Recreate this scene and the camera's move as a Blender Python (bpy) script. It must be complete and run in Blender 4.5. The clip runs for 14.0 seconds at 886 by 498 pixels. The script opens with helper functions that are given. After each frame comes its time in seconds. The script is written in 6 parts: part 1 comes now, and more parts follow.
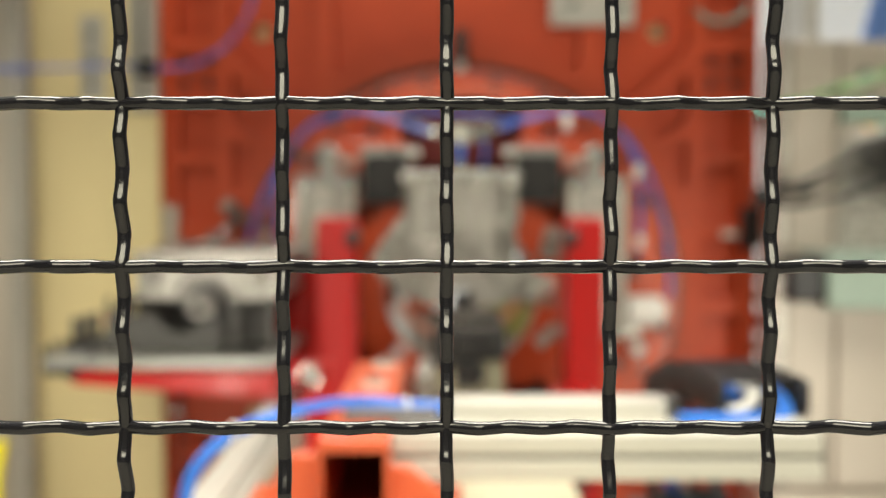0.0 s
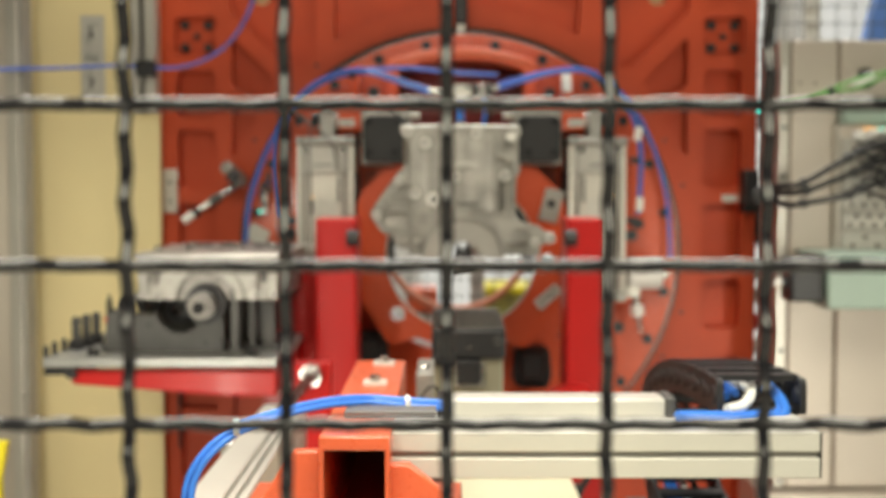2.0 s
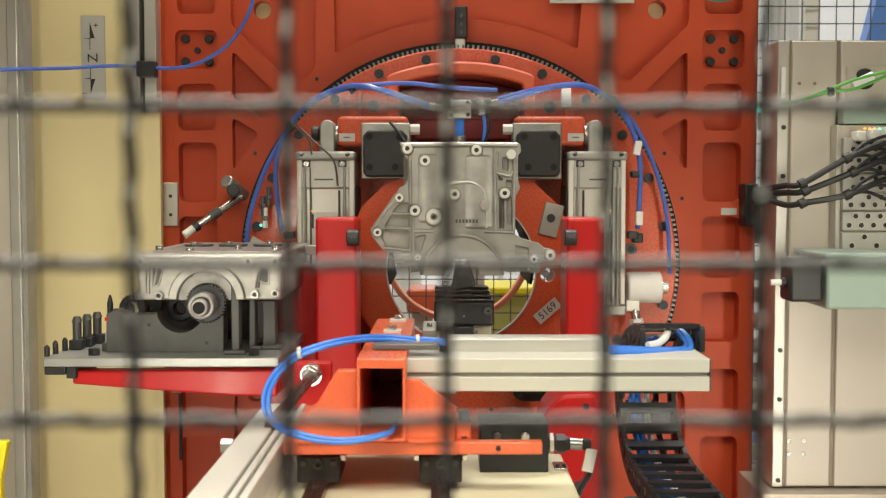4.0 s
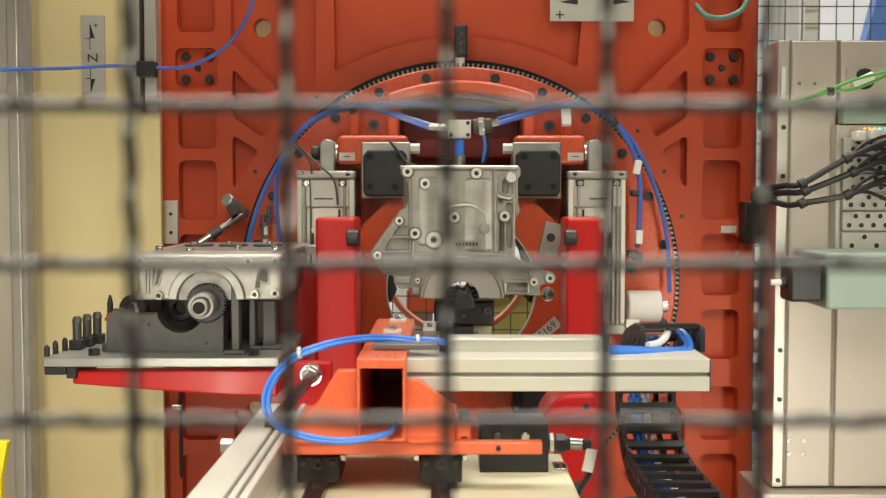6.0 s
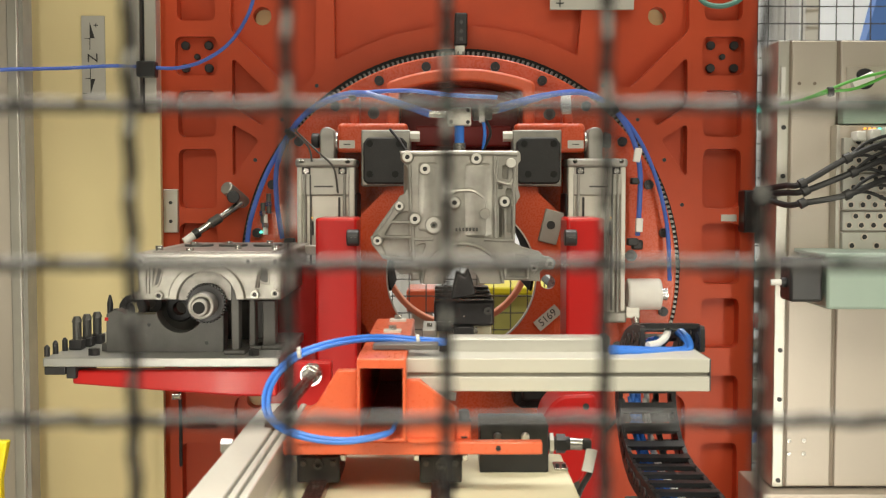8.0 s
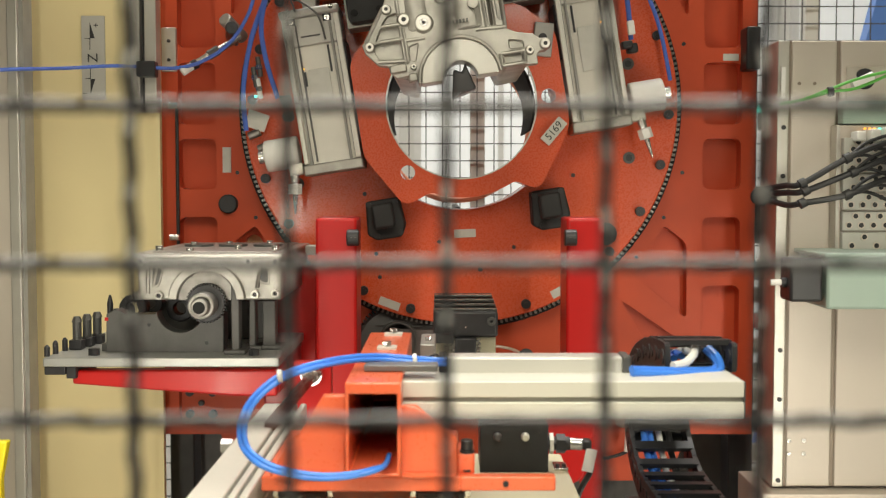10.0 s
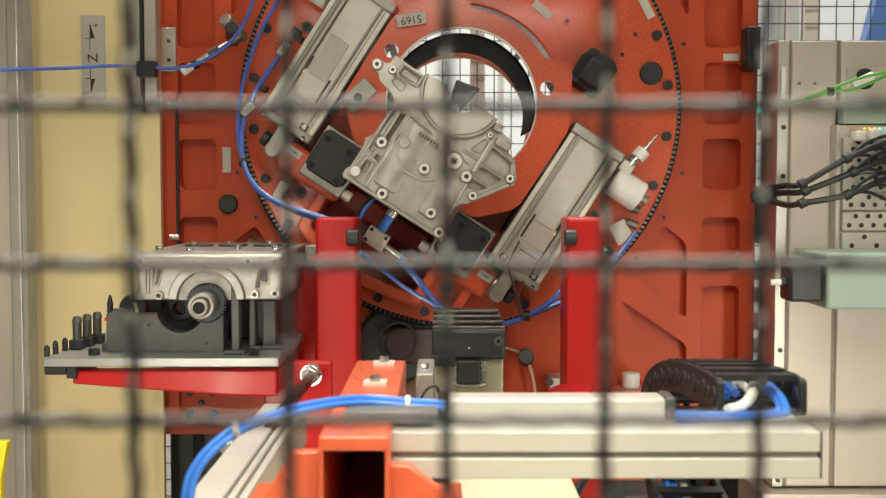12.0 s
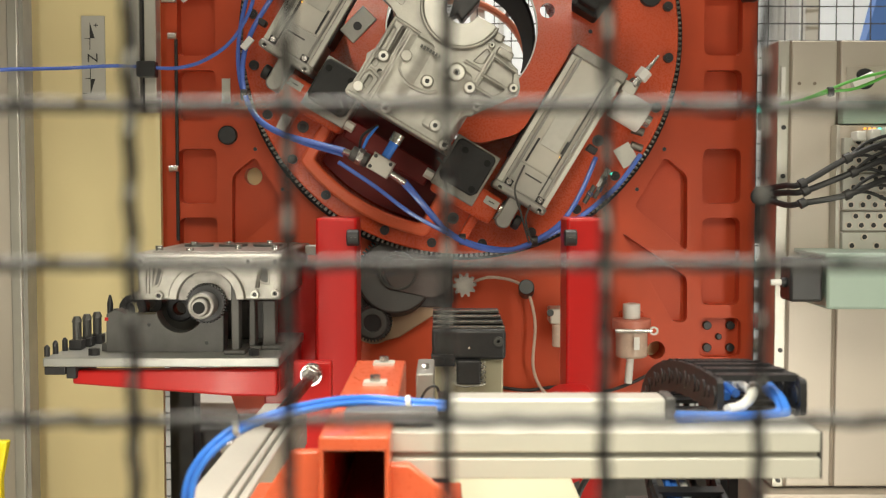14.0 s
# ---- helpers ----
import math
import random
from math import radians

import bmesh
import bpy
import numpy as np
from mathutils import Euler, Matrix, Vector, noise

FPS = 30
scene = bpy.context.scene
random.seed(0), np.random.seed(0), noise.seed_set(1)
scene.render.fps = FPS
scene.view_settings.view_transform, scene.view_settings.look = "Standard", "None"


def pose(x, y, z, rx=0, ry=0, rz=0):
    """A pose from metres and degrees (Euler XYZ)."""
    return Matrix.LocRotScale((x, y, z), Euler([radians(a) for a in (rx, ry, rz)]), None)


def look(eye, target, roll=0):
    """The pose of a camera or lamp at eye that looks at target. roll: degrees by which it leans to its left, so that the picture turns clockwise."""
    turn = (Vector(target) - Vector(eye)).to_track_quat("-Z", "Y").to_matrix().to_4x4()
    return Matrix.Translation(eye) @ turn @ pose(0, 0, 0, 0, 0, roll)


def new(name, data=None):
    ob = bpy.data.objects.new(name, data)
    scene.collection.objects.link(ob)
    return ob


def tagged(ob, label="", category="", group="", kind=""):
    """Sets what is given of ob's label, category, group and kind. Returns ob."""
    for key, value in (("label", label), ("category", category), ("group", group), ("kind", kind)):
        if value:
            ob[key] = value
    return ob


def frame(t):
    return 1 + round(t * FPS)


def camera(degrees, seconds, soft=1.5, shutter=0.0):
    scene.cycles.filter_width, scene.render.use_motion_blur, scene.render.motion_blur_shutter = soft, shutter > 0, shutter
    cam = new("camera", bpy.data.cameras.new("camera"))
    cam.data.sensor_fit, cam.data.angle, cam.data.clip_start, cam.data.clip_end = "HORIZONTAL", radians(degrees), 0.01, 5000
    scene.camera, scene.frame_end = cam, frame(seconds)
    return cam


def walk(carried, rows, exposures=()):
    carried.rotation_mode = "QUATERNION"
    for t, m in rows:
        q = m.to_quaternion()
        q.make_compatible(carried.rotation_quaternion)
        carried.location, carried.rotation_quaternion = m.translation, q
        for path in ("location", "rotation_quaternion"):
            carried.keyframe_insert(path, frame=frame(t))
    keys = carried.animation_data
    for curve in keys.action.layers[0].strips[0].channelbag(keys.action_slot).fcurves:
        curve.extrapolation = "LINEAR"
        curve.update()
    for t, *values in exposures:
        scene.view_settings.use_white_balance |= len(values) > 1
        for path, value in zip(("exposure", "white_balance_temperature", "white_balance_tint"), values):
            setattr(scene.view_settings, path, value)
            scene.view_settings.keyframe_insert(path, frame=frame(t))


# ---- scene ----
# ---------------- camera ----------------
cam = camera(42.81, 14.0, 1.2)
EYE = 1.4
TILT = 90 - 3.005
walk(cam, [(0.0, pose(0, 0.008, EYE, TILT)), (0.9, pose(0, 0.008, EYE, TILT)), (1.6, pose(0, 0.006, EYE, TILT)),
           (2.1, pose(0, 0.004, EYE, TILT)), (2.9, pose(0, 0.0, EYE, TILT)), (14.0, pose(0, 0.0, EYE, TILT))])
focus_mark = new("focus_mark")
cam.data.dof.use_dof = True
cam.data.dof.focus_object = focus_mark
cam.data.dof.aperture_fstop = 9.0

# ---------------- world and light ----------------
world = bpy.data.worlds.new("hall_air")
scene.world = world
world.use_nodes = True
world.node_tree.nodes["Background"].inputs[0].default_value = (0.9, 0.88, 0.82, 1)
world.node_tree.nodes["Background"].inputs[1].default_value = 0.13


def area_lamp(x, y, z, sx, sy, watts, colour=(1.0, 0.93, 0.74)):
    data = bpy.data.lights.new("ceiling_lamp_light", "AREA")
    data.shape, data.size, data.size_y, data.energy, data.color = "RECTANGLE", sx, sy, watts, colour
    ob = new("ceiling_lamp_light", data)
    ob.location = (x, y, z)
    return ob


area_lamp(0.0, -3.0, 4.55, 4.6, 2.8, 282, (1.0, 0.94, 0.71))
# Panel lamp assumed from highlights; unseen, placed to brighten table and carriage.
area_lamp(0.0, 0.56, 2.09, 1.1, 0.4, 17, (1.0, 0.95, 0.80))
# Overhead tube assumed from bright top edges; the lamp itself is unseen.
area_lamp(0.04, 2.28, 2.80, 1.3, 0.06, 4.8, (1.0, 0.95, 0.82))
# Side tubes are added fill, out of view, to brighten the lower panels.
for side in (-1, 1):
    tube_light = area_lamp(0, 0, 0, 0.06, 1.2, 5.6 if side < 0 else 8.0, (1.0, 0.95, 0.80))
    tube_light.matrix_world = look((-0.53 if side < 0 else 0.92, 1.15, 0.80), (-0.58 if side < 0 else 0.90, 2.6, 0.80))
area_lamp(0.0, 6.0, 4.55, 4.0, 1.5, 70, (1.0, 0.97, 0.90))
# Unseen fill lamp added to brighten the crates behind the ring.
area_lamp(0.0, 3.05, 4.55, 3.4, 0.5, 130, (1.0, 0.97, 0.90))


# ---------------- materials ----------------
def mat(name, colour, rough=0.5, metal=0.0, var=0.12, scale=8.0, bump=0.05, fine=120.0, coat=0.0, shine=0.5):
    m = bpy.data.materials.new(name)
    m.use_nodes = True
    nt = m.node_tree
    bsdf = nt.nodes["Principled BSDF"]
    tc = nt.nodes.new("ShaderNodeTexCoord")
    n1 = nt.nodes.new("ShaderNodeTexNoise")
    n1.inputs["Scale"].default_value, n1.inputs["Detail"].default_value = scale, 6
    n2 = nt.nodes.new("ShaderNodeTexNoise")
    n2.inputs["Scale"].default_value, n2.inputs["Detail"].default_value = fine, 3
    nt.links.new(tc.outputs["Object"], n1.inputs["Vector"])
    nt.links.new(tc.outputs["Object"], n2.inputs["Vector"])
    ramp = nt.nodes.new("ShaderNodeMapRange")
    ramp.inputs["From Min"].default_value, ramp.inputs["From Max"].default_value = 0.3, 0.7
    ramp.inputs["To Min"].default_value, ramp.inputs["To Max"].default_value = 1 - var, 1 + var * 0.6
    nt.links.new(n1.outputs["Fac"], ramp.inputs["Value"])
    mix = nt.nodes.new("ShaderNodeMix")
    mix.data_type, mix.blend_type = "RGBA", "MULTIPLY"
    mix.inputs["Factor"].default_value = 1.0
    mix.inputs["A"].default_value = (*colour, 1)
    nt.links.new(ramp.outputs["Result"], mix.inputs["B"])
    nt.links.new(mix.outputs["Result"], bsdf.inputs["Base Color"])
    r2 = nt.nodes.new("ShaderNodeMapRange")
    r2.inputs["To Min"].default_value, r2.inputs["To Max"].default_value = max(0.03, rough - 0.1), min(1, rough + 0.1)
    nt.links.new(n2.outputs["Fac"], r2.inputs["Value"])
    nt.links.new(r2.outputs["Result"], bsdf.inputs["Roughness"])
    bsdf.inputs["Metallic"].default_value = metal
    bsdf.inputs["Coat Weight"].default_value = coat
    bsdf.inputs["Coat Roughness"].default_value = 0.12
    bsdf.inputs["Specular IOR Level"].default_value = shine
    if bump:
        b = nt.nodes.new("ShaderNodeBump")
        b.inputs["Strength"].default_value, b.inputs["Distance"].default_value = bump, 0.002
        nt.links.new(n2.outputs["Fac"], b.inputs["Height"])
        nt.links.new(b.outputs["Normal"], bsdf.inputs["Normal"])
    return m


def glow(name, colour, strength):
    m = bpy.data.materials.new(name)
    m.use_nodes = True
    b = m.node_tree.nodes["Principled BSDF"]
    b.inputs["Base Color"].default_value = (*colour, 1)
    b.inputs["Emission Color"].default_value = (*colour, 1)
    b.inputs["Emission Strength"].default_value = strength
    return m


RUST = mat("orange_red_paint", (0.53, 0.077, 0.030), 0.40, 0, 0.17, 5, 0.14, 260, 0.0, 0.22)
RINGP = mat("orange_ring_paint", (0.62, 0.091, 0.033), 0.28, 0, 0.10, 6, 0.12, 260, 0.5, 0.4)
BRONZE = mat("brown_joint_strip", (0.26, 0.21, 0.165), 0.5, 0.3, 0.1, 20, 0.03)
ORANGE = mat("bright_orange_paint", (0.74, 0.135, 0.055), 0.30, 0, 0.08, 7, 0.12, 240, 0.35, 0.4)
# Darker red than the disc, for the pocket floor and bridge.
MAROON = mat("dark_maroon_red", (0.20, 0.018, 0.016), 0.42, 0, 0.15, 9, 0.1, 240, 0.1, 0.35)
# Hoop orange made paler to stand for light reaching it from behind.
LITHOOP = mat("pale_lit_orange", (0.80, 0.33, 0.19), 0.45, 0, 0.08, 7, 0.08, 240)
RED = mat("signal_red_paint", (0.49, 0.010, 0.009), 0.33, 0, 0.08, 6, 0.1, 240, 0.15, 0.35)
CREAM = mat("cream_panel_paint", (0.79, 0.67, 0.37), 0.55, 0, 0.05, 2.5, 0.05, 90)
TABLE = mat("cream_table_top", (0.84, 0.79, 0.58), 0.5, 0, 0.06, 4, 0.05, 90)
ALU = mat("anodised_aluminium", (0.58, 0.56, 0.51), 0.38, 0.75, 0.06, 10, 0.04, 200)
WHITE = mat("silver_white_profile", (0.66, 0.645, 0.585), 0.40, 0.15, 0.05, 8, 0.04, 200)
BEAMW = mat("satin_slide_aluminium", (0.58, 0.565, 0.52), 0.34, 0.25, 0.06, 8, 0.04, 200)
PROFGREY = mat("grey_cylinder_block", (0.46, 0.445, 0.41), 0.4, 0.45, 0.1, 16, 0.05, 300)
HEADGREY = mat("grey_cylinder_head", (0.36, 0.35, 0.325), 0.42, 0.5, 0.12, 20, 0.06, 300)
PADBLACK = mat("black_pad_plastic", (0.016, 0.016, 0.017), 0.6, 0, 0.2, 30, 0.12, 300)
TOOTH = mat("worn_tooth_steel", (0.22, 0.205, 0.19), 0.35, 0.8, 0.2, 30, 0.05, 300)
PROFILE = mat("dull_profile_aluminium", (0.68, 0.665, 0.61), 0.36, 0.3, 0.10, 7, 0.06, 220)
BARREL = mat("drawn_aluminium_barrel", (0.57, 0.545, 0.49), 0.36, 0.45, 0.08, 14, 0.04, 300)
CAST = mat("cast_aluminium", (0.37, 0.355, 0.325), 0.40, 0.75, 0.30, 22, 0.2, 420)
BOSSFACE = mat("bright_boss_face", (0.72, 0.70, 0.66), 0.35, 0.5, 0.05, 30, 0.02, 500)
MACHINED = mat("machined_aluminium", (0.50, 0.485, 0.45), 0.36, 0.8, 0.06, 30, 0.02, 500)
STEEL = mat("bright_steel", (0.60, 0.59, 0.57), 0.25, 0.95, 0.1, 40, 0.05, 400)
GREYCAST = mat("grey_fixture_steel", (0.095, 0.092, 0.088), 0.5, 0.35, 0.2, 22, 0.2, 300)
PLATEGREY = mat("grey_pallet_plate", (0.42, 0.42, 0.40), 0.4, 0.6, 0.12, 14, 0.08, 300)
BLACK = mat("black_plastic", (0.018, 0.018, 0.020), 0.42, 0, 0.2, 30, 0.1, 300)
BLACKMET = mat("black_oxide_steel", (0.035, 0.034, 0.036), 0.4, 0.3, 0.25, 30, 0.12, 300)
WORNBLACK = mat("worn_black_steel", (0.085, 0.080, 0.076), 0.3, 0.6, 0.25, 24, 0.08, 300)
WIRE = mat("black_enamelled_wire", (0.013, 0.013, 0.019), 0.17, 0.0, 0.3, 60, 0.03, 340, 0.0, 0.80)
WIRE.node_tree.nodes["Principled BSDF"].inputs["IOR"].default_value = 1.52
BLUE = mat("blue_pneumatic_hose", (0.06, 0.23, 0.80), 0.2, 0, 0.1, 40, 0.02, 300)
DEEPBLUE = mat("deep_blue_hose", (0.085, 0.16, 0.56), 0.16, 0, 0.1, 40, 0.02, 300)
GREEN = mat("green_cable", (0.12, 0.42, 0.08), 0.4, 0, 0.1, 40, 0.02, 300)
WHITEP = mat("white_plastic", (0.78, 0.77, 0.74), 0.4, 0, 0.05, 30, 0.02, 200)
LABEL = mat("printed_label", (0.52, 0.51, 0.465), 0.5, 0, 0.06, 60, 0.02, 200)
SIGN = mat("grey_sign_plate", (0.50, 0.49, 0.45), 0.45, 0.2, 0.05, 20, 0.02, 200)
INK = mat("black_ink", (0.02, 0.02, 0.02), 0.6, 0, 0.1, 50, 0)
YELLOW = mat("yellow_paint", (0.85, 0.72, 0.02), 0.4, 0, 0.05, 8, 0.05)
CABINET = mat("steel_cabinet_sheet", (0.58, 0.52, 0.455), 0.42, 0.35, 0.06, 3, 0.04, 120)
GREENBOX = mat("pale_green_housing", (0.31, 0.40, 0.345), 0.35, 0, 0.06, 8, 0.03)
CONCRETE = mat("grey_floor_coating", (0.46, 0.44, 0.40), 0.5, 0, 0.15, 3, 0.1)
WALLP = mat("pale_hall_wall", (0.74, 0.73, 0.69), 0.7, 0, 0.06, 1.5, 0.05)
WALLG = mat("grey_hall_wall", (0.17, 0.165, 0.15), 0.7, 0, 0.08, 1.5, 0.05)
RUBBER = mat("black_rubber", (0.012, 0.012, 0.012), 0.92, 0, 0.2, 30, 0.2)
CLEAR = mat("cloudy_plastic_bowl", (0.62, 0.47, 0.38), 0.25, 0, 0.1, 30, 0.02)
DAYLIGHT = glow("bright_window", (0.95, 0.97, 0.96), 0.27)
LED = glow("green_display", (0.1, 0.9, 0.7), 2.0)
LEDO = glow("amber_led", (1.0, 0.45, 0.05), 1.6)


# ---------------- mesh helpers ----------------
ORIGINS = {}


def finish(me):
    for f in me.polygons:
        f.use_smooth = True
    me.set_sharp_from_angle(angle=radians(33))


def thing(name, at, label, category, group="", kind=""):
    ob = new(name)
    ob.empty_display_size = 0.05
    ob.location = at
    ORIGINS[ob.name] = Vector(at)
    return tagged(ob, label, category, group, kind)


def part(name, bm, material, parent, label="", bevel=0.0, kind=""):
    origin = ORIGINS[parent.name] if parent else Vector((0, 0, 0))
    bmesh.ops.recalc_face_normals(bm, faces=bm.faces)
    bmesh.ops.translate(bm, vec=-origin, verts=bm.verts)
    me = bpy.data.meshes.new(name)
    bm.to_mesh(me)
    bm.free()
    me.materials.append(material)
    finish(me)
    ob = new(name, me)
    ob.parent = parent
    ORIGINS[ob.name] = origin
    if bevel:
        mod = ob.modifiers.new("edge", "BEVEL")
        mod.width, mod.segments, mod.limit_method, mod.angle_limit = bevel, 2, "ANGLE", radians(40)
        mod.harden_normals = False
    if label or kind:
        tagged(ob, label, "", "", kind)
    return ob


def solo(name, bm, material, label, category, bevel=0.0, group="", kind=""):
    """A thing of one mesh, its origin at the middle of its foot."""
    xs = [v.co.x for v in bm.verts]
    ys = [v.co.y for v in bm.verts]
    zs = [v.co.z for v in bm.verts]
    at = Vector(((min(xs) + max(xs)) / 2, (min(ys) + max(ys)) / 2, min(zs)))
    bmesh.ops.translate(bm, vec=-at, verts=bm.verts)
    ob = part(name, bm, material, None, "", bevel)
    ob.location = at
    ORIGINS[ob.name] = at
    return tagged(ob, label, category, group, kind)


def mesh():
    return bmesh.new()


def slab(bm, a, b, y0, y1):
    """A box between the corners a and b, (x, z) pairs, from depth y0 to y1."""
    x0, x1 = sorted((a[0], b[0]))
    z0, z1 = sorted((a[1], b[1]))
    m = Matrix.LocRotScale(((x0 + x1) / 2, (y0 + y1) / 2, (z0 + z1) / 2), None, (x1 - x0, abs(y1 - y0), z1 - z0))
    bmesh.ops.create_cube(bm, size=1, matrix=m)
    return bm


def block(a, b, y0, y1):
    return slab(mesh(), a, b, y0, y1)


def prism(bm, pts, y0, y1):
    """A flat outline of (x, z) pairs, drawn out from depth y0 to y1."""
    front = [bm.verts.new((x, y0, z)) for x, z in pts]
    back = [bm.verts.new((x, y1, z)) for x, z in pts]
    n = len(pts)
    bm.faces.new(front)
    bm.faces.new(back[::-1])
    for i in range(n):
        bm.faces.new((front[i], back[i], back[(i + 1) % n], front[(i + 1) % n]))
    return bm


def rod(bm, p, q, r, seg=20, r2=None):
    p, q = Vector(p), Vector(q)
    d = q - p
    m = Matrix.Translation((p + q) / 2) @ d.to_track_quat("Z", "Y").to_matrix().to_4x4()
    bmesh.ops.create_cone(bm, cap_ends=True, segments=seg, radius1=r, radius2=r if r2 is None else r2, depth=d.length, matrix=m)
    return bm


def ring(bm, c, r0, r1, y0, y1, seg=96, a0=0.0, a1=360.0):
    """A flat ring or arc round c (x, z) between the radii r0 and r1."""
    whole = abs(a1 - a0) >= 359.9
    n = seg if whole else seg + 1
    loops = []
    for r, y in ((r0, y0), (r1, y0), (r1, y1), (r0, y1)):
        loops.append([bm.verts.new((c[0] + r * math.cos(radians(a0 + (a1 - a0) * i / seg)), y,
                                    c[1] + r * math.sin(radians(a0 + (a1 - a0) * i / seg)))) for i in range(n)])
    for i in range(seg):
        j = (i + 1) % n
        for k in range(4):
            a, b = loops[k], loops[(k + 1) % 4]
            bm.faces.new((a[i], a[j], b[j], b[i]))
    if not whole:
        bm.faces.new([lp[0] for lp in loops])
        bm.faces.new([lp[-1] for lp in loops][::-1])
    return bm


def smooth_path(pts, steps=8):
    pts = [Vector(p) for p in pts]
    out = []
    for i in range(len(pts) - 1):
        p0, p1, p2, p3 = pts[max(0, i - 1)], pts[i], pts[i + 1], pts[min(len(pts) - 1, i + 2)]
        for s in range(steps):
            t = s / steps
            out.append(0.5 * (2 * p1 + (p2 - p0) * t + (2 * p0 - 5 * p1 + 4 * p2 - p3) * t * t + (3 * p1 - p0 - 3 * p2 + p3) * t ** 3))
    out.append(pts[-1])
    return out


def hose(bm, pts, r, seg=10, steps=8):
    path = smooth_path(pts, steps)
    up = Vector((0.13, 0.9, 0.31)).normalized()
    rows = []
    for i, p in enumerate(path):
        d = (path[min(i + 1, len(path) - 1)] - path[max(i - 1, 0)]).normalized()
        side = d.cross(up).normalized()
        up = side.cross(d).normalized()
        rows.append([bm.verts.new(p + r * (math.cos(a) * side + math.sin(a) * up)) for a in (2 * math.pi * k / seg for k in range(seg))])
    for a, b in zip(rows, rows[1:]):
        for k in range(seg):
            bm.faces.new((a[k], a[(k + 1) % seg], b[(k + 1) % seg], b[k]))
    bm.faces.new(rows[0][::-1])
    bm.faces.new(rows[-1])
    return bm


def rounded(pts, r=0.02, n=4):
    """An outline of (x, z) pairs with its corners rounded off."""
    out = []
    k = len(pts)
    for i in range(k):
        p, a, b = Vector(pts[i]), Vector(pts[i - 1]), Vector(pts[(i + 1) % k])
        da, db = (a - p), (b - p)
        q = min(r, da.length * 0.45, db.length * 0.45)
        s, e = p + da.normalized() * q, p + db.normalized() * q
        for j in range(n + 1):
            t = j / n
            out.append(tuple((1 - t) ** 2 * s + 2 * t * (1 - t) * p + t * t * e))
    return out


def carve(body, cutter):
    """body less cutter, both bmeshes; gives back a bmesh."""
    obs = []
    for bm in (body, cutter):
        bmesh.ops.recalc_face_normals(bm, faces=bm.faces)
        me = bpy.data.meshes.new("blank")
        bm.to_mesh(me)
        bm.free()
        obs.append(new("blank", me))
    mod = obs[0].modifiers.new("cut", "BOOLEAN")
    mod.operation, mod.object, mod.solver = "DIFFERENCE", obs[1], "EXACT"
    me = obs[0].evaluated_get(bpy.context.evaluated_depsgraph_get()).to_mesh()
    out = bmesh.new()
    out.from_mesh(me)
    for ob in obs:
        data = ob.data
        bpy.data.objects.remove(ob)
        bpy.data.meshes.remove(data)
    return out


def words(name, text, size, at, material, parent, turn=0.0, label=""):
    """Raised lettering facing the walkway, turned by turn degrees in its plane."""
    cu = bpy.data.curves.new("lettering", "FONT")
    cu.body, cu.size, cu.extrude = text, size, 0.0004
    cu.align_x, cu.align_y = "CENTER", "CENTER"
    tmp = new("lettering", cu)
    me = bpy.data.meshes.new_from_object(tmp.evaluated_get(bpy.context.evaluated_depsgraph_get()))
    bpy.data.objects.remove(tmp)
    bm = bmesh.new()
    bm.from_mesh(me)
    bmesh.ops.transform(bm, matrix=pose(*at, 0, -turn, 0) @ pose(0, 0, 0, 90, 0, 0), verts=bm.verts)
    return part(name, bm, material, parent, label)


# ---------------- the hall ----------------
floor = solo("floor", block((-5, -0.1), (5, 0), -6, 8), CONCRETE, "grey coated concrete hall floor", "floor", kind="structure")
ceiling = solo("ceiling", block((-5, 4.6), (5, 4.7), -6, 8), WALLP, "plain pale hall ceiling", "ceiling", kind="structure")
wall_back = solo("wall_back", block((-5, 0), (5, 4.6), 7.9, 8.0), WALLP, "pale hall wall behind the cell", "wall", kind="structure")
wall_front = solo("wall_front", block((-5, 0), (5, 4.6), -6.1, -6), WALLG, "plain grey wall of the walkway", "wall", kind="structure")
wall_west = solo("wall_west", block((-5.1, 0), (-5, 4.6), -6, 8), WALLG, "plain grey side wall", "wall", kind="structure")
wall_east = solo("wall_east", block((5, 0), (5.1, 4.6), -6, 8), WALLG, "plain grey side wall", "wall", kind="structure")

# ---------------- the safety fence right before the eye ----------------
PITCH = 0.04
FENCE_Y = 0.2857


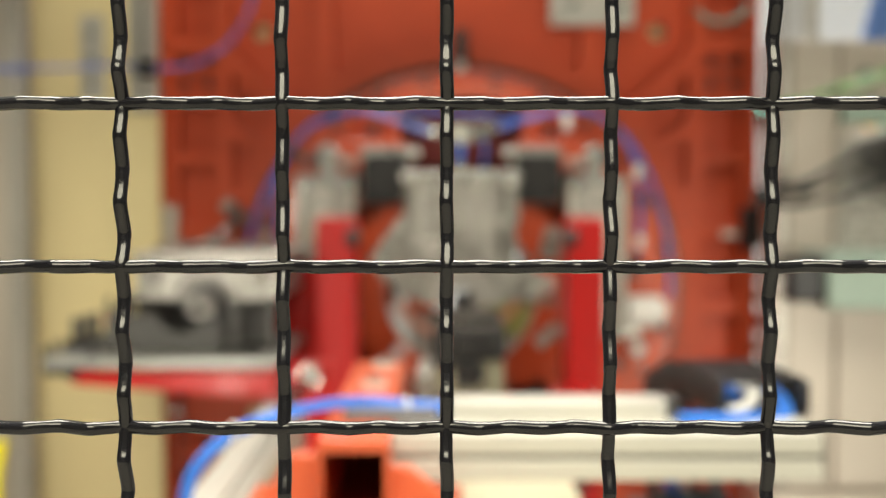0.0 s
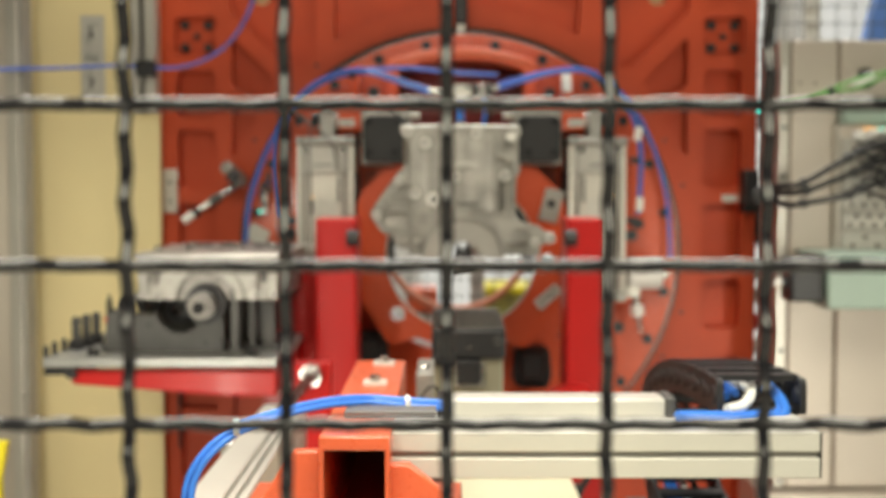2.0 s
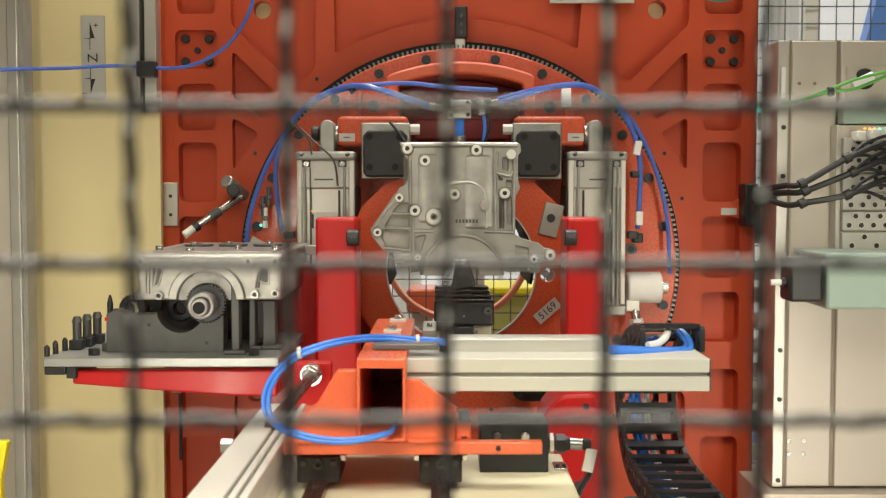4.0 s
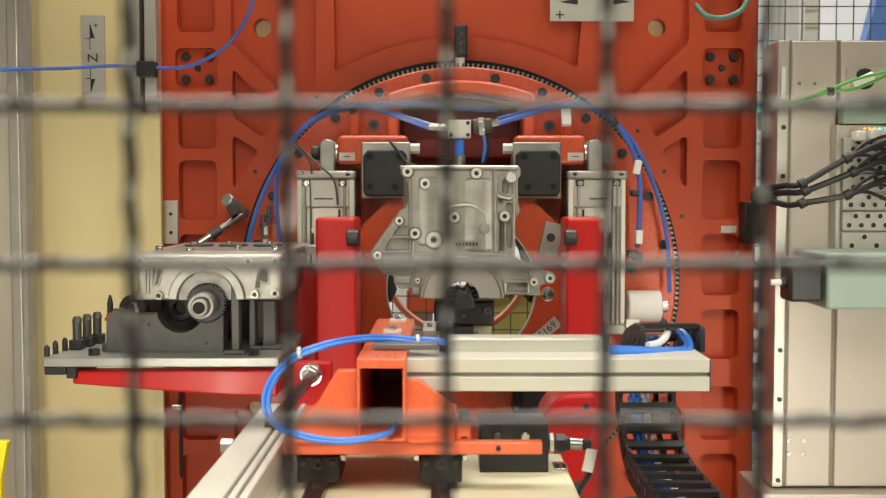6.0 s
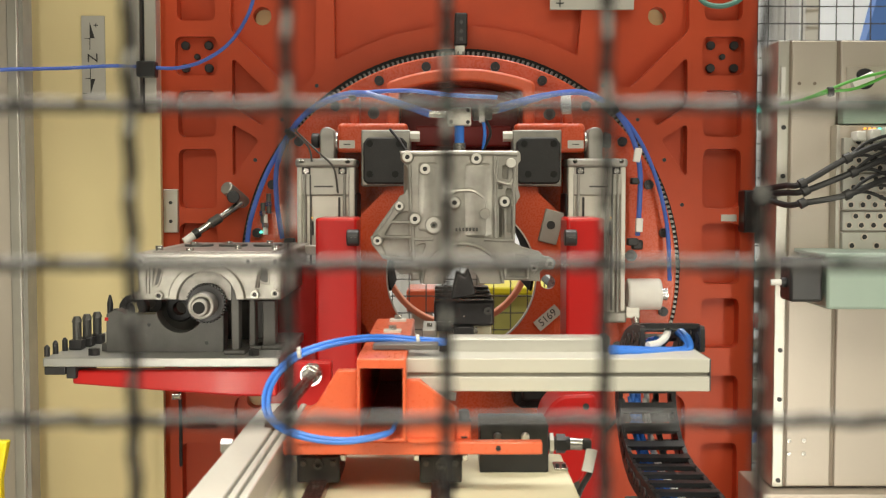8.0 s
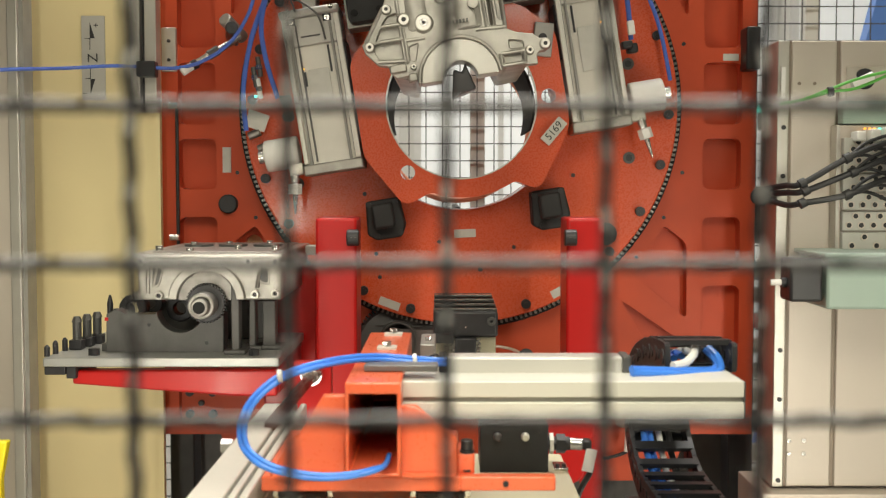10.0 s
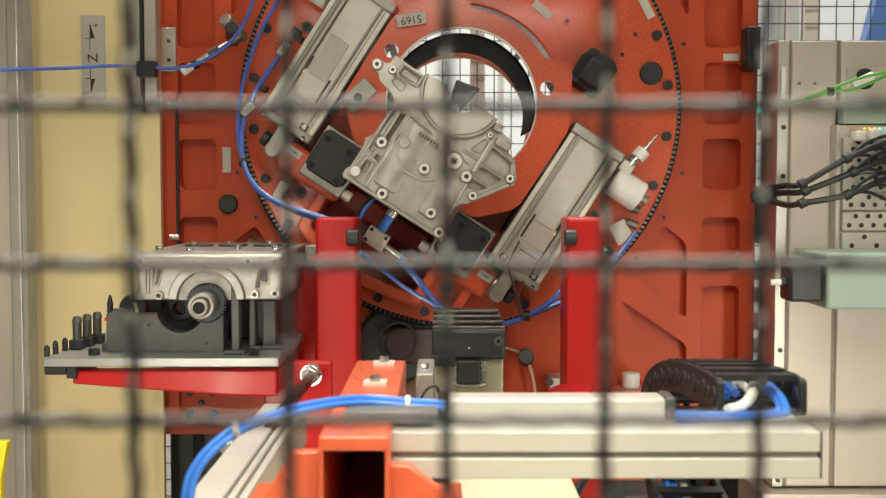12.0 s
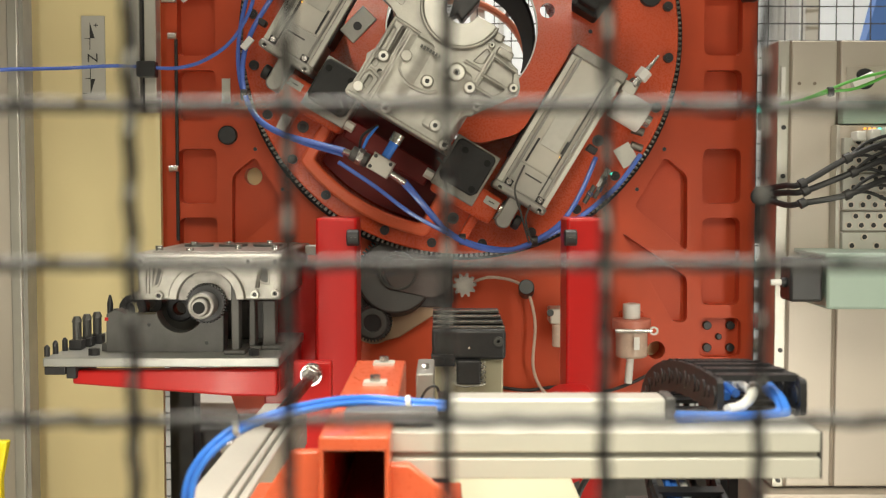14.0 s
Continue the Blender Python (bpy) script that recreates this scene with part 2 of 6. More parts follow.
def crimped(length, sign, rings=30, seg=16, r=0.00172, amp=0.00125):
    """A die-crimped wire along x from 0 to length, pinched where the die bit."""
    wave = PITCH / 2.5
    n = int(length / wave * rings)
    verts, faces = [], []
    for i in range(n + 1):
        s = length * i / n
        ph = 2 * math.pi * s / wave
        y = sign * amp * (1 + 0.22 * math.sin(ph * 0.37 + 1.1) * math.sin(ph * 0.113)) * math.asin(0.955 * math.cos(ph)) / 1.2697
        w = 0.00008 * math.sin(ph * 0.5 + 0.7) + 0.00005 * math.sin(ph * 0.83) + 0.00006 * math.sin(ph + 0.6)
        q = (s / wave + 0.12 + 0.02 * math.sin(ph * 0.21)) % 1.0
        dent = math.exp(-((q - 0.5) / 0.035) ** 2)
        flat = 1.0 / (1.0 + math.exp((abs(q - 0.36) - 0.12) / 0.018))
        for k in range(seg):
            a = 2 * math.pi * k / seg
            front = max(0.0, -math.sin(a))
            top = max(0.0, math.cos(a))
            rr = r * (1 - 0.06 * dent - 0.19 * flat * front ** 4 - 0.12 * flat * top ** 3)
            verts.append((s, y + rr * math.sin(a), w + rr * math.cos(a)))
    for i in range(n):
        for k in range(seg):
            k2 = (k + 1) % seg
            faces.append((i * seg + k, (i + 1) * seg + k, (i + 1) * seg + k2, i * seg + k2))
    me = bpy.data.meshes.new("wire")
    me.from_pydata(verts, [], faces)
    me.materials.append(WIRE)
    for f in me.polygons:
        f.use_smooth = True
    return me


fence = thing("wire_mesh_fence", (0, FENCE_Y, 0), "black enamelled crimped wire mesh safety fence", "fence")
FX0, FZ0 = 0.0009, 1.4211
NZ = int(FZ0 / PITCH)
wires = {}
for k in range(-5, 6):
    key = ("v", k % 2)
    if key not in wires:
        wires[key] = crimped(PITCH * (NZ + 8.5), 1 if k % 2 else -1)
    w = new("wire", wires[key])
    w.parent = fence
    w.matrix_basis = pose(FX0 + k * PITCH + 0.0003 * math.sin(k * 2.1), 0, FZ0 - NZ * PITCH, 0, -90, 0) @ pose(0, 0, 0, 0.0, 0, 0)
for k in range(-NZ, 9):
    key = ("h", (k + NZ) % 2)
    if key not in wires:
        wires[key] = crimped(PITCH * 10, 1 if k % 2 else -1)
    w = new("wire", wires[key])
    w.parent = fence
    w.matrix_basis = pose(FX0 - 5 * PITCH, 0, FZ0 + k * PITCH)

# ---------------- lining at the side of the cell ----------------
lining = thing("side_panel", (-0.7903, 2.55, 0), "cream painted side panel of the cell", "panel", kind="structure")
part("panel_sheet", block((-0.9422, 0), (-0.6358, 2.6), 2.55, 2.57), CREAM, lining, bevel=0.003)
part("edge_trim", block((-0.6455, 0), (-0.634, 1.5722), 2.54, 2.549), CREAM, lining)
post = thing("profile_post", (-0.6584, 2.52, 0), "silver slotted aluminium post on the panel", "post")
bm = mesh()
for u0, u1 in ((-0.6912, -0.6686), (-0.6585, -0.6321)):
    slab(bm, (u0, 1.5721), (u1, 2.6), 2.51, 2.549)
part("profile", bm, ALU, post, bevel=0.002)
part("slot_bed", block((-0.6686, 1.5721), (-0.6585, 2.6), 2.535, 2.549), BLACKMET, post)
frame_post = thing("window_post", (-0.8913, 2.3, 0), "grey aluminium door post with dark seals", "post")
bm = mesh()
slab(bm, (-1.041, 0), (-0.8867, 2.6), 2.33, 2.36)
part("inner_leaf", bm, CABINET, frame_post, bevel=0.003)
part("outer_leaf", block((-0.8821, 0), (-0.8591, 2.6), 2.3, 2.36), ALU, frame_post, bevel=0.003)
part("seal", block((-0.8867, 0), (-0.8821, 2.6), 2.34, 2.36), HEADGREY, frame_post)
part("seal", block((-0.8591, 0), (-0.851, 2.6), 2.31, 2.36), HEADGREY, frame_post)

# axis sign with arrows
sign = thing("axis_sign", (-0.79, 2.545, 1.5997), "grey sign with the letter Z between two arrows", "sign")
part("plate", block((-0.808, 1.7877), (-0.7555, 1.5997), 2.545, 2.5499), SIGN, sign, bevel=0.001)
words("letter", "Z", 0.032, (-0.7817, 2.5445, 1.6938), INK, sign, 90)
for tip, foot in ((40, 68), (166, 140)):
    bm = mesh()
    s = 1 if tip < foot else -1
    zt, zf = (1.7727, 1.7377) if s > 0 else (1.6147, 1.6474)
    x0 = -0.7886
    prism(bm, [(x0, zt), (x0 + 0.011, zf), (x0, zf)], 2.5440, 2.5449)
    slab(bm, (x0 - 0.0008, zf), (x0 + 0.0008, zf - s * 0.026), 2.5440, 2.5449)
    slab(bm, (x0 - 0.011, zf), (x0, zf - s * 0.0015), 2.5440, 2.5449)
    part("arrow", bm, INK, sign)
bm = mesh()
xm, zm = -0.7746, 1.7664
slab(bm, (xm - 0.005, zm - 0.0008), (xm + 0.005, zm + 0.0008), 2.5440, 2.5449)
slab(bm, (xm - 0.0008, zm - 0.005), (xm + 0.0008, zm + 0.005), 2.5440, 2.5449)
part("plus_mark", bm, INK, sign)
bm = mesh()
xm, zm = -0.8013, 1.6147
slab(bm, (xm - 0.005, zm - 0.0008), (xm + 0.005, zm + 0.0008), 2.5440, 2.5449)
part("minus_mark", bm, INK, sign)

# blue hose along the panel and its clip
hanging = thing("blue_hose", (-0.6489, 2.48, 1.6632), "thin blue pneumatic hose held by a black clip", "hose")
bm = hose(mesh(), [(-0.965, 2.255, 1.6330), (-0.905, 2.262, 1.6365), (-0.860, 2.285, 1.6415), (-0.8050, 2.40, 1.6555), (-0.719, 2.48, 1.6693), (-0.6515, 2.49, 1.6679), (-0.5837, 2.48, 1.6644), (-0.5238, 2.46, 1.6756), (-0.4647, 2.44, 1.707), (-0.4221, 2.42, 1.7544), (-0.4, 2.42, 1.8138), (-0.3948, 2.43, 1.9105)], 0.0040)
part("tube", bm, DEEPBLUE, hanging)
part("clip", block((-0.6684, 1.6803), (-0.627, 1.646), 2.476, 2.509), BLACK, hanging, bevel=0.003)

# ---------------- lifting plate with the big bearing bore ----------------
CX, CZ = 0.0388, 1.2135
CEN = (CX, CZ)
lift_plate = thing("lifting_plate", (CX, 2.62, CZ), "orange-red painted cast machine plate with recessed pockets", "machine plate")
PX0, PX1 = -0.652, 0.7228
body = prism(mesh(), [(PX0, 0.4552), (-0.52, 0.4552), (-0.48, 0.345), (0.53, 0.345), (0.57, 0.4552), (PX1, 0.4552), (PX1, 2.1667), (PX0, 2.1667)], 2.62, 2.72)
cutter = mesh()


def both(pts):
    """An outline and its mirror image about the plate's middle."""
    return pts, [(2 * CX - x, z) for x, z in pts][::-1]


COLS = [(1.8928, 1.7837), (1.7477, 1.6586), (1.625, 1.5173), (1.49, 1.3529),
        (1.3189, 1.1769), (1.144, 1.0275), (0.963, 0.837), (0.804, 0.601), (0.5705, 0.479)]
for i, (z1, z0) in enumerate(COLS):
    xa, xb = (0.6008, 0.6887)
    if i in (1, 8):
        xa, xb = 0.5969, 0.6939
    for o in both([(xa, z0), (xb, z0), (xb, z1), (xa, z1)]):
        prism(cutter, rounded(o, 0.018), 2.60, 2.645 if i in (1, 8) else 2.66)
ARC = [(CX + 0.558 * math.cos(radians(a)), CZ + 0.558 * math.sin(radians(a))) for a in range(121, 58, -3)]
prism(cutter, rounded([(-0.2519, 1.9887)] + ARC + [(0.3332, 1.9887)], 0.012), 2.60, 2.65)
for outline in ([(-0.4861, 1.9887), (-0.4883, 1.7606), (-0.3529, 1.6289), (-0.3112, 1.6392), (-0.2928, 1.6677), (-0.2909, 1.9887)],
                [(-0.485, 1.7013), (-0.3843, 1.603), (-0.4135, 1.5407), (-0.4861, 1.59)],
                [(-0.4865, 1.5485), (-0.4242, 1.5121), (-0.4864, 1.4235)],
                [(-0.4343, 0.9452), (-0.4875, 0.9026), (-0.4892, 0.7261), (-0.3652, 0.8292)],
                [(-0.3365, 0.7703), (-0.4898, 0.6656), (-0.4908, 0.5605), (-0.4576, 0.5605)]):
    for o in both(outline):
        prism(cutter, rounded(o, 0.014), 2.60, 2.655)
body = carve(body, cutter)
holes = mesh()
rod(holes, (CX, 2.5, CZ), (CX, 2.8, CZ), 0.5050, 128)
PASS_HOLES = [(-0.4205, 1.7992), (2 * CX + 0.4205, 1.7992), (-0.4445, 0.9001), (0.4969, 0.495)]
for x, z in PASS_HOLES:
    rod(holes, (x, 2.5, z), (x, 2.8, z), 0.021, 24)
body = carve(body, holes)
part("plate_casting", body, RUST, lift_plate, bevel=0.004)
for z in ((COLS[1][0] + COLS[1][1]) / 2, (COLS[8][0] + COLS[8][1]) / 2):
    for x in (0.6467, 2 * CX - 0.6467):
        for dx, dz, r in ((-0.027, 0.026, 0.010), (0.027, 0.026, 0.010), (-0.027, -0.026, 0.010), (0.027, -0.026, 0.010), (0, 0, 0.007)):
            bm = rod(mesh(), (x + dx, 2.633, z + dz), (x + dx, 2.646, z + dz), r, 16)
            part("bolt", bm, BLACKMET, lift_plate, bevel=0.0015)
for a in (128, 140, 152, 164, 196, 208, 220, 232, 308, 320, 332, 344, 16, 28, 40, 52):
    x, z = CX + 0.535 * math.cos(radians(a)), CZ + 0.535 * math.sin(radians(a))
    if abs(a - 180) < 60 or a < 60 or a > 300:
        part("set_screw", rod(mesh(), (x, 2.616, z), (x, 2.6215, z), 0.0045, 10), BLACKMET, lift_plate)
# rear closing sheet with a round opening, seen as the floor of the bore
part("bore_hood", ring(mesh(), (0.0394, 1.2106), 0.164, 0.170, 2.58, 2.90, 60, -16, 196), RUBBER, lift_plate, "black half-round hood over the bore")
# Black ring fills the gap between the gear teeth and the plate.
part("bore_liner", ring(mesh(), CEN, 0.4985, 0.5045, 2.60, 2.74, 128), RUBBER, lift_plate)
for x, z in ((-0.4959, 0.9939),):
    part("plug", rod(mesh(), (x, 2.605, z), (x, 2.622, z), 0.022, 24), BLACK, lift_plate, bevel=0.003)
for x, z in PASS_HOLES:
    part("hole_cover", rod(mesh(), (x, 2.69, z), (x, 2.70, z), 0.024, 24), CREAM, lift_plate)
part("rating_plate", block((0.6442, 1.3385), (0.6797, 1.3228), 2.616, 2.621), LABEL, lift_plate)
part("side_bracket", block((-0.6451, 1.3974), (-0.6112, 1.297), 2.607, 2.621), ALU, lift_plate, bevel=0.002)
for v in (1.3662, 1.3232):
    part("bracket_bolt", rod(mesh(), (-0.6276, 2.604, v), (-0.6276, 2.609, v), 0.004, 12), BLACKMET, lift_plate)
part("label_strip", block((-0.5089, 1.1242), (-0.4897, 1.0661), 2.616, 2.621), LABEL, lift_plate)
part("wall_connector", block((0.6854, 1.3949), (0.7177, 1.2982), 2.57, 2.63), BLACK, lift_plate, bevel=0.004)
words_plate = part("axis_plate", block((0.2451, 1.9101), (0.4369, 1.8079), 2.612, 2.621), SIGN, lift_plate, "grey plate with a curved arrow")
bm = mesh()
slab(bm, (0.2585, 1.8234), (0.2766, 1.8208), 2.6105, 2.613)
slab(bm, (0.2662, 1.8311), (0.2689, 1.8132), 2.6100, 2.613)
part("plus_mark", bm, INK, words_plate)
for x0, x1, zz in ((0.2693, 0.3085, 1.849), (0.4288, 0.3896, 1.849)):
    part("arrow", prism(mesh(), [(x0, zz + 0.002), (x1, zz + 0.012), (x1, zz - 0.004)], 2.6105, 2.613), INK, words_plate)

bm = block((0.0256, 1.7931), (0.055, 1.7221), 2.56, 2.622)
index_stop = part("index_stop", bm, BLACKMET, lift_plate, "black index stop with steel tongue", bevel=0.004)
part("tongue", block((0.0269, 1.6941), (0.0499, 1.7221), 2.57, 2.60), ALU, index_stop, bevel=0.002)
for v in (1.7724, 1.7523, 1.7347):
    part("screw", rod(mesh(), (0.041, 2.556, v), (0.041, 2.561, v), 0.004, 12), GREYCAST, index_stop)
switch = part("swivel_switch", rod(mesh(), (-0.4793, 2.5, 1.4012), (-0.4502, 2.56, 1.3668), 0.015, 18), CAST, lift_plate, "jointed steel lever with threaded probe", bevel=0.003)
part("joint", rod(mesh(), (-0.4615, 2.49, 1.3801), (-0.4855, 2.62, 1.3791), 0.014, 18), BLACKMET, switch, bevel=0.002)
for a, b, r, m in (((-0.4518, 2.54, 1.367), (-0.497, 2.51, 1.3323), 0.008, STEEL), ((-0.4945, 2.51, 1.3348), (-0.5152, 2.5, 1.3201), 0.011, GREYCAST), ((-0.5139, 2.5, 1.3213), (-0.5407, 2.49, 1.3017), 0.008, STEEL), ((-0.5382, 2.49, 1.303), (-0.5484, 2.485, 1.2957), 0.011, BLACKMET), ((-0.5471, 2.485, 1.2969), (-0.5674, 2.475, 1.2812), 0.009, WHITEP)):
    part("probe", rod(mesh(), a, b, r, 16), m, switch, bevel=0.001)
for u, v in ((-0.6197, 0.917), (-0.6197, 1.2191)):
    part("nipple", rod(mesh(), (u - 0.008, 2.60, v), (u + 0.012, 2.60, v), 0.008, 12), STEEL, lift_plate)
part("side_pipe", rod(mesh(), (-0.6118, 2.61, 1.2126), (-0.6118, 2.61, 0.7512), 0.004, 10), BLACK, lift_plate)
part("green_loop", hose(mesh(), [(0.572, 2.58, 1.8386), (0.5906, 2.56, 1.8126), (0.6263, 2.55, 1.806), (0.6665, 2.56, 1.8226), (0.6905, 2.58, 1.8537)], 0.006), mat("sea_green_tube", (0.10, 0.26, 0.22), 0.35, 0, 0.1, 30, 0.02), lift_plate)

# ---------------- the turning ring ----------------
turning_ring = thing("turning_ring", (CX, 2.5, CZ), "orange toothed turning ring with black bolts", "machine ring")
disc = ring(mesh(), CEN, 0.225, 0.479, 2.505, 2.66, 128)


def arch(half, radius, foot):
    """An arch outline on the ring: upright sides and a top that follows the ring."""
    a = math.degrees(math.asin(half / radius))
    top = [(CX + radius * math.cos(radians(90 - a + 2 * a * i / 14)), CZ + radius * math.sin(radians(90 - a + 2 * a * i / 14))) for i in range(15)]
    return [(CX - half, CZ + foot), (CX + half, CZ + foot)] + top


disc = carve(disc, prism(mesh(), rounded(arch(0.135, 0.4195, 0.236), 0.016, 3), 2.45, 2.63))
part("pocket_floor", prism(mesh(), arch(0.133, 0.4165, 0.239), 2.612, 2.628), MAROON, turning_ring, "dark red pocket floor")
part("disc", disc, RINGP, turning_ring, bevel=0.004)
# Rim's brighter orange puts the light from above into its colour.
part("window_rim", carve(prism(mesh(), rounded(arch(0.161, 0.446, 0.305), 0.02, 3), 2.468, 2.512), prism(mesh(), rounded(arch(0.135, 0.4195, 0.2), 0.016, 3), 2.4, 2.7)), ORANGE, turning_ring, bevel=0.008)
bm = mesh()
NT = 270
for i in range(NT):
    a = 2 * math.pi * i / NT
    x, z = CX + 0.484 * math.cos(a), CZ + 0.484 * math.sin(a)
    m = Matrix.Translation((x, 2.54, z)) @ Matrix.Rotation(-a, 4, "Y") @ Matrix.Diagonal((0.007, 0.05, 0.0048, 1))
    bmesh.ops.create_cube(bm, size=1, matrix=m)
part("gear_teeth", bm, TOOTH, turning_ring, "bright worn steel gear teeth", kind="stuff")
# Black ring lies behind the teeth.
part("gear_band", ring(mesh(), CEN, 0.477, 0.4955, 2.545, 2.6, 128), RUBBER, turning_ring)
bolt = rod(mesh(), (CX, 2.492, CZ + 0.458), (CX, 2.507, CZ + 0.458), 0.0105, 16)
rod(bolt, (CX, 2.490, CZ + 0.458), (CX, 2.493, CZ + 0.458), 0.005, 6)
first_bolt = part("bolt", bolt, BLACKMET, turning_ring, bevel=0.001)
for a in [q for q in (80.5, 67, 53, 39, 25, 11)] + [180 - q for q in (80.5, 67, 53, 39, 25, 11)] + [-q for q in (80.5, 67, 53, 39, 25, 11)] + [180 + q for q in (80.5, 67, 53, 39, 25, 11)]:
    b = new("bolt", first_bolt.data)
    b.parent = turning_ring
    b.matrix_basis = pose(0, 0, 0, 0, 90 - a, 0)
bpy.data.objects.remove(first_bolt)
# raised collar round the bore, cut back below so that daylight shows past it
low = [(CX + 0.198 * math.cos(radians(a)), CZ + 0.198 * math.sin(radians(a))) for a in range(-64, -123, -6)]
collar = prism(mesh(), rounded([(-0.1809, 1.3358), (-0.1117, 1.4047), (0.1854, 1.4047), (0.257, 1.3358), (0.2582, 1.1326), (CX + 0.135, CZ - 0.205)] + low + [(CX - 0.152, CZ - 0.195), (-0.1817, 1.1326)], 0.022), 2.39, 2.51)
hole = rod(mesh(), (CX, 2.3, CZ), (CX, 2.45, CZ), 0.158, 96)
for a in (-4, -137):
    x, z = CX + 0.184 * math.cos(radians(a)), CZ + 0.184 * math.sin(radians(a))
    rod(hole, (x, 2.3, z), (x, 2.6, z), 0.0155, 24)
collar = carve(collar, hole)
collar = carve(collar, rod(mesh(), (CX, 2.412, CZ), (CX, 2.6, CZ), 0.196, 96))
part("collar", collar, RINGP, turning_ring, bevel=0.004)
part("collar_lip", ring(mesh(), CEN, 0.1565, 0.1595, 2.386, 2.392, 96), ALU, turning_ring)
hoop = part("rear_hoop", ring(mesh(), CEN, 0.203, 0.220, 3.29, 3.33, 96), LITHOOP, turning_ring, "orange hoop at the far end of the bore", bevel=0.004)
for a in (-100, -12, 44, 140):
    x, z = CX + 0.23 * math.cos(radians(a)), CZ + 0.23 * math.sin(radians(a))
    part("stay_rod", rod(mesh(), (x, 2.65, z), (x, 3.32, z), 0.009, 14), BLACKMET, hoop)
bm = block((-0.020, -0.035), (0.020, 0.035), -0.006, 0.006)
bmesh.ops.transform(bm, matrix=pose(*(0.228, 2.386, 1.3178), 0, 14, 0), verts=bm.verts)
key_plate = part("key_plate", bm, HEADGREY, turning_ring, bevel=0.002)
part("screw", rod(mesh(), (0.2271, 2.377, 1.3216), (0.2279, 2.386, 1.3213), 0.009, 20), BLACKMET, key_plate)
bm = block((-0.030, -0.012), (0.030, 0.012), -0.002, 0.004)
bmesh.ops.transform(bm, matrix=pose(*(0.221, 2.378, 1.1256), 0, -41, 0), verts=bm.verts)
number_label = part("number_label", bm, LABEL, turning_ring)
words("digits", "5169", 0.022, (0.2208, 2.3755, 1.1259), INK, number_label, 41)

for a in (-58, -133):
    x, z = CX + 0.294 * math.cos(radians(a)), CZ + 0.294 * math.sin(radians(a))
    pad = part("rest_pad", prism(mesh(), rounded([(x - 0.042, z - 0.03), (x - 0.024, z - 0.044), (x + 0.03, z - 0.044), (x + 0.042, z - 0.02), (x + 0.036, z + 0.042), (x - 0.036, z + 0.042)], 0.006), 2.44, 2.51), PADBLACK, turning_ring, "black rest pad", bevel=0.004)
    part("pad_head", block((x - 0.024, z - 0.02), (x + 0.022, z + 0.034), 2.40, 2.442), PADBLACK, pad, bevel=0.006)
    for dx, dz in ((-0.030, 0.034), (0.028, 0.034), (-0.022, -0.034), (0.030, -0.034)):
        part("screw", rod(mesh(), (x + dx, 2.436, z + dz), (x + dx, 2.442, z + dz), 0.006, 12), BLACKMET, pad)
for a in (-50, -137):
    x, z = CX + 0.425 * math.cos(radians(a)), CZ + 0.425 * math.sin(radians(a))
    part("blind_plug", rod(mesh(), (x, 2.493, z), (x, 2.508, z), 0.025, 28), BLACK, turning_ring, bevel=0.003)
for deg, rad, rr in ((-25.6, 0.388, 0.013), (-164, 0.396, 0.013), (5.5, 0.38, 0.013), (174, 0.38, 0.013), (-129, 0.373, 0.008), (-124.5, 0.415, 0.008), (-147, 0.285, 0.008), (-57.6, 0.384, 0.008), (-61.7, 0.431, 0.008),
                     (-40, 0.29, 0.008), (-92, 0.36, 0.009), (-108, 0.30, 0.008), (-78, 0.33, 0.008), (60.7, 0.40, 0.013), (118.6, 0.40, 0.013)):
    x, z = CX + rad * math.cos(radians(deg)), CZ + rad * math.sin(radians(deg))
    eye_ring = part("threaded_hole", ring(mesh(), (x, z), rr * 0.6, rr, 2.500, 2.512, 20), GREYCAST if rr > 0.01 else RINGP, turning_ring)
    part("hole_bottom", rod(mesh(), (x, 2.502, z), (x, 2.506, z), rr * 0.62, 14), BLACK, eye_ring)
for deg, rad in ((-97, 0.278), (-70, 0.462), (-119, 0.462)):
    bm = block((-0.024, -0.009), (0.024, 0.009), -0.001, 0.003)
    bmesh.ops.transform(bm, matrix=pose(CX + rad * math.cos(radians(deg)), 2.502, CZ + rad * math.sin(radians(deg)), 0, -(deg + 90), 0), verts=bm.verts)
    part("label_strip", bm, LABEL, turning_ring)

for deg, rad, dz in ((163, 0.452, 0.0), (166, 0.440, 0.0), (160, 0.446, 0.0)):
    x, z = CX + rad * math.cos(radians(deg)), CZ + rad * math.sin(radians(deg))
    fit = part("valve_fitting", rod(mesh(), (x, 2.470, z - 0.022), (x, 2.470, z + 0.022), 0.0055, 12), WHITEP if deg == 166 else GREYCAST, turning_ring, bevel=0.001)
    part("fitting_nut", rod(mesh(), (x, 2.470, z - 0.006), (x, 2.470, z + 0.004), 0.008, 6), STEEL, fit)
part("status_light", block((CX - 0.4385, CZ + 0.088), (CX - 0.4335, CZ + 0.093), 2.462, 2.468), LED, turning_ring)
tag = block((-0.019, -0.023), (0.019, 0.023), -0.001, 0.002)
bmesh.ops.transform(tag, matrix=pose(CX + 0.445 * math.cos(radians(175)), 2.470, CZ + 0.445 * math.sin(radians(175)), 0, 118, 0), verts=tag.verts)
part("paper_tag", tag, LABEL, turning_ring, "small white paper tag")
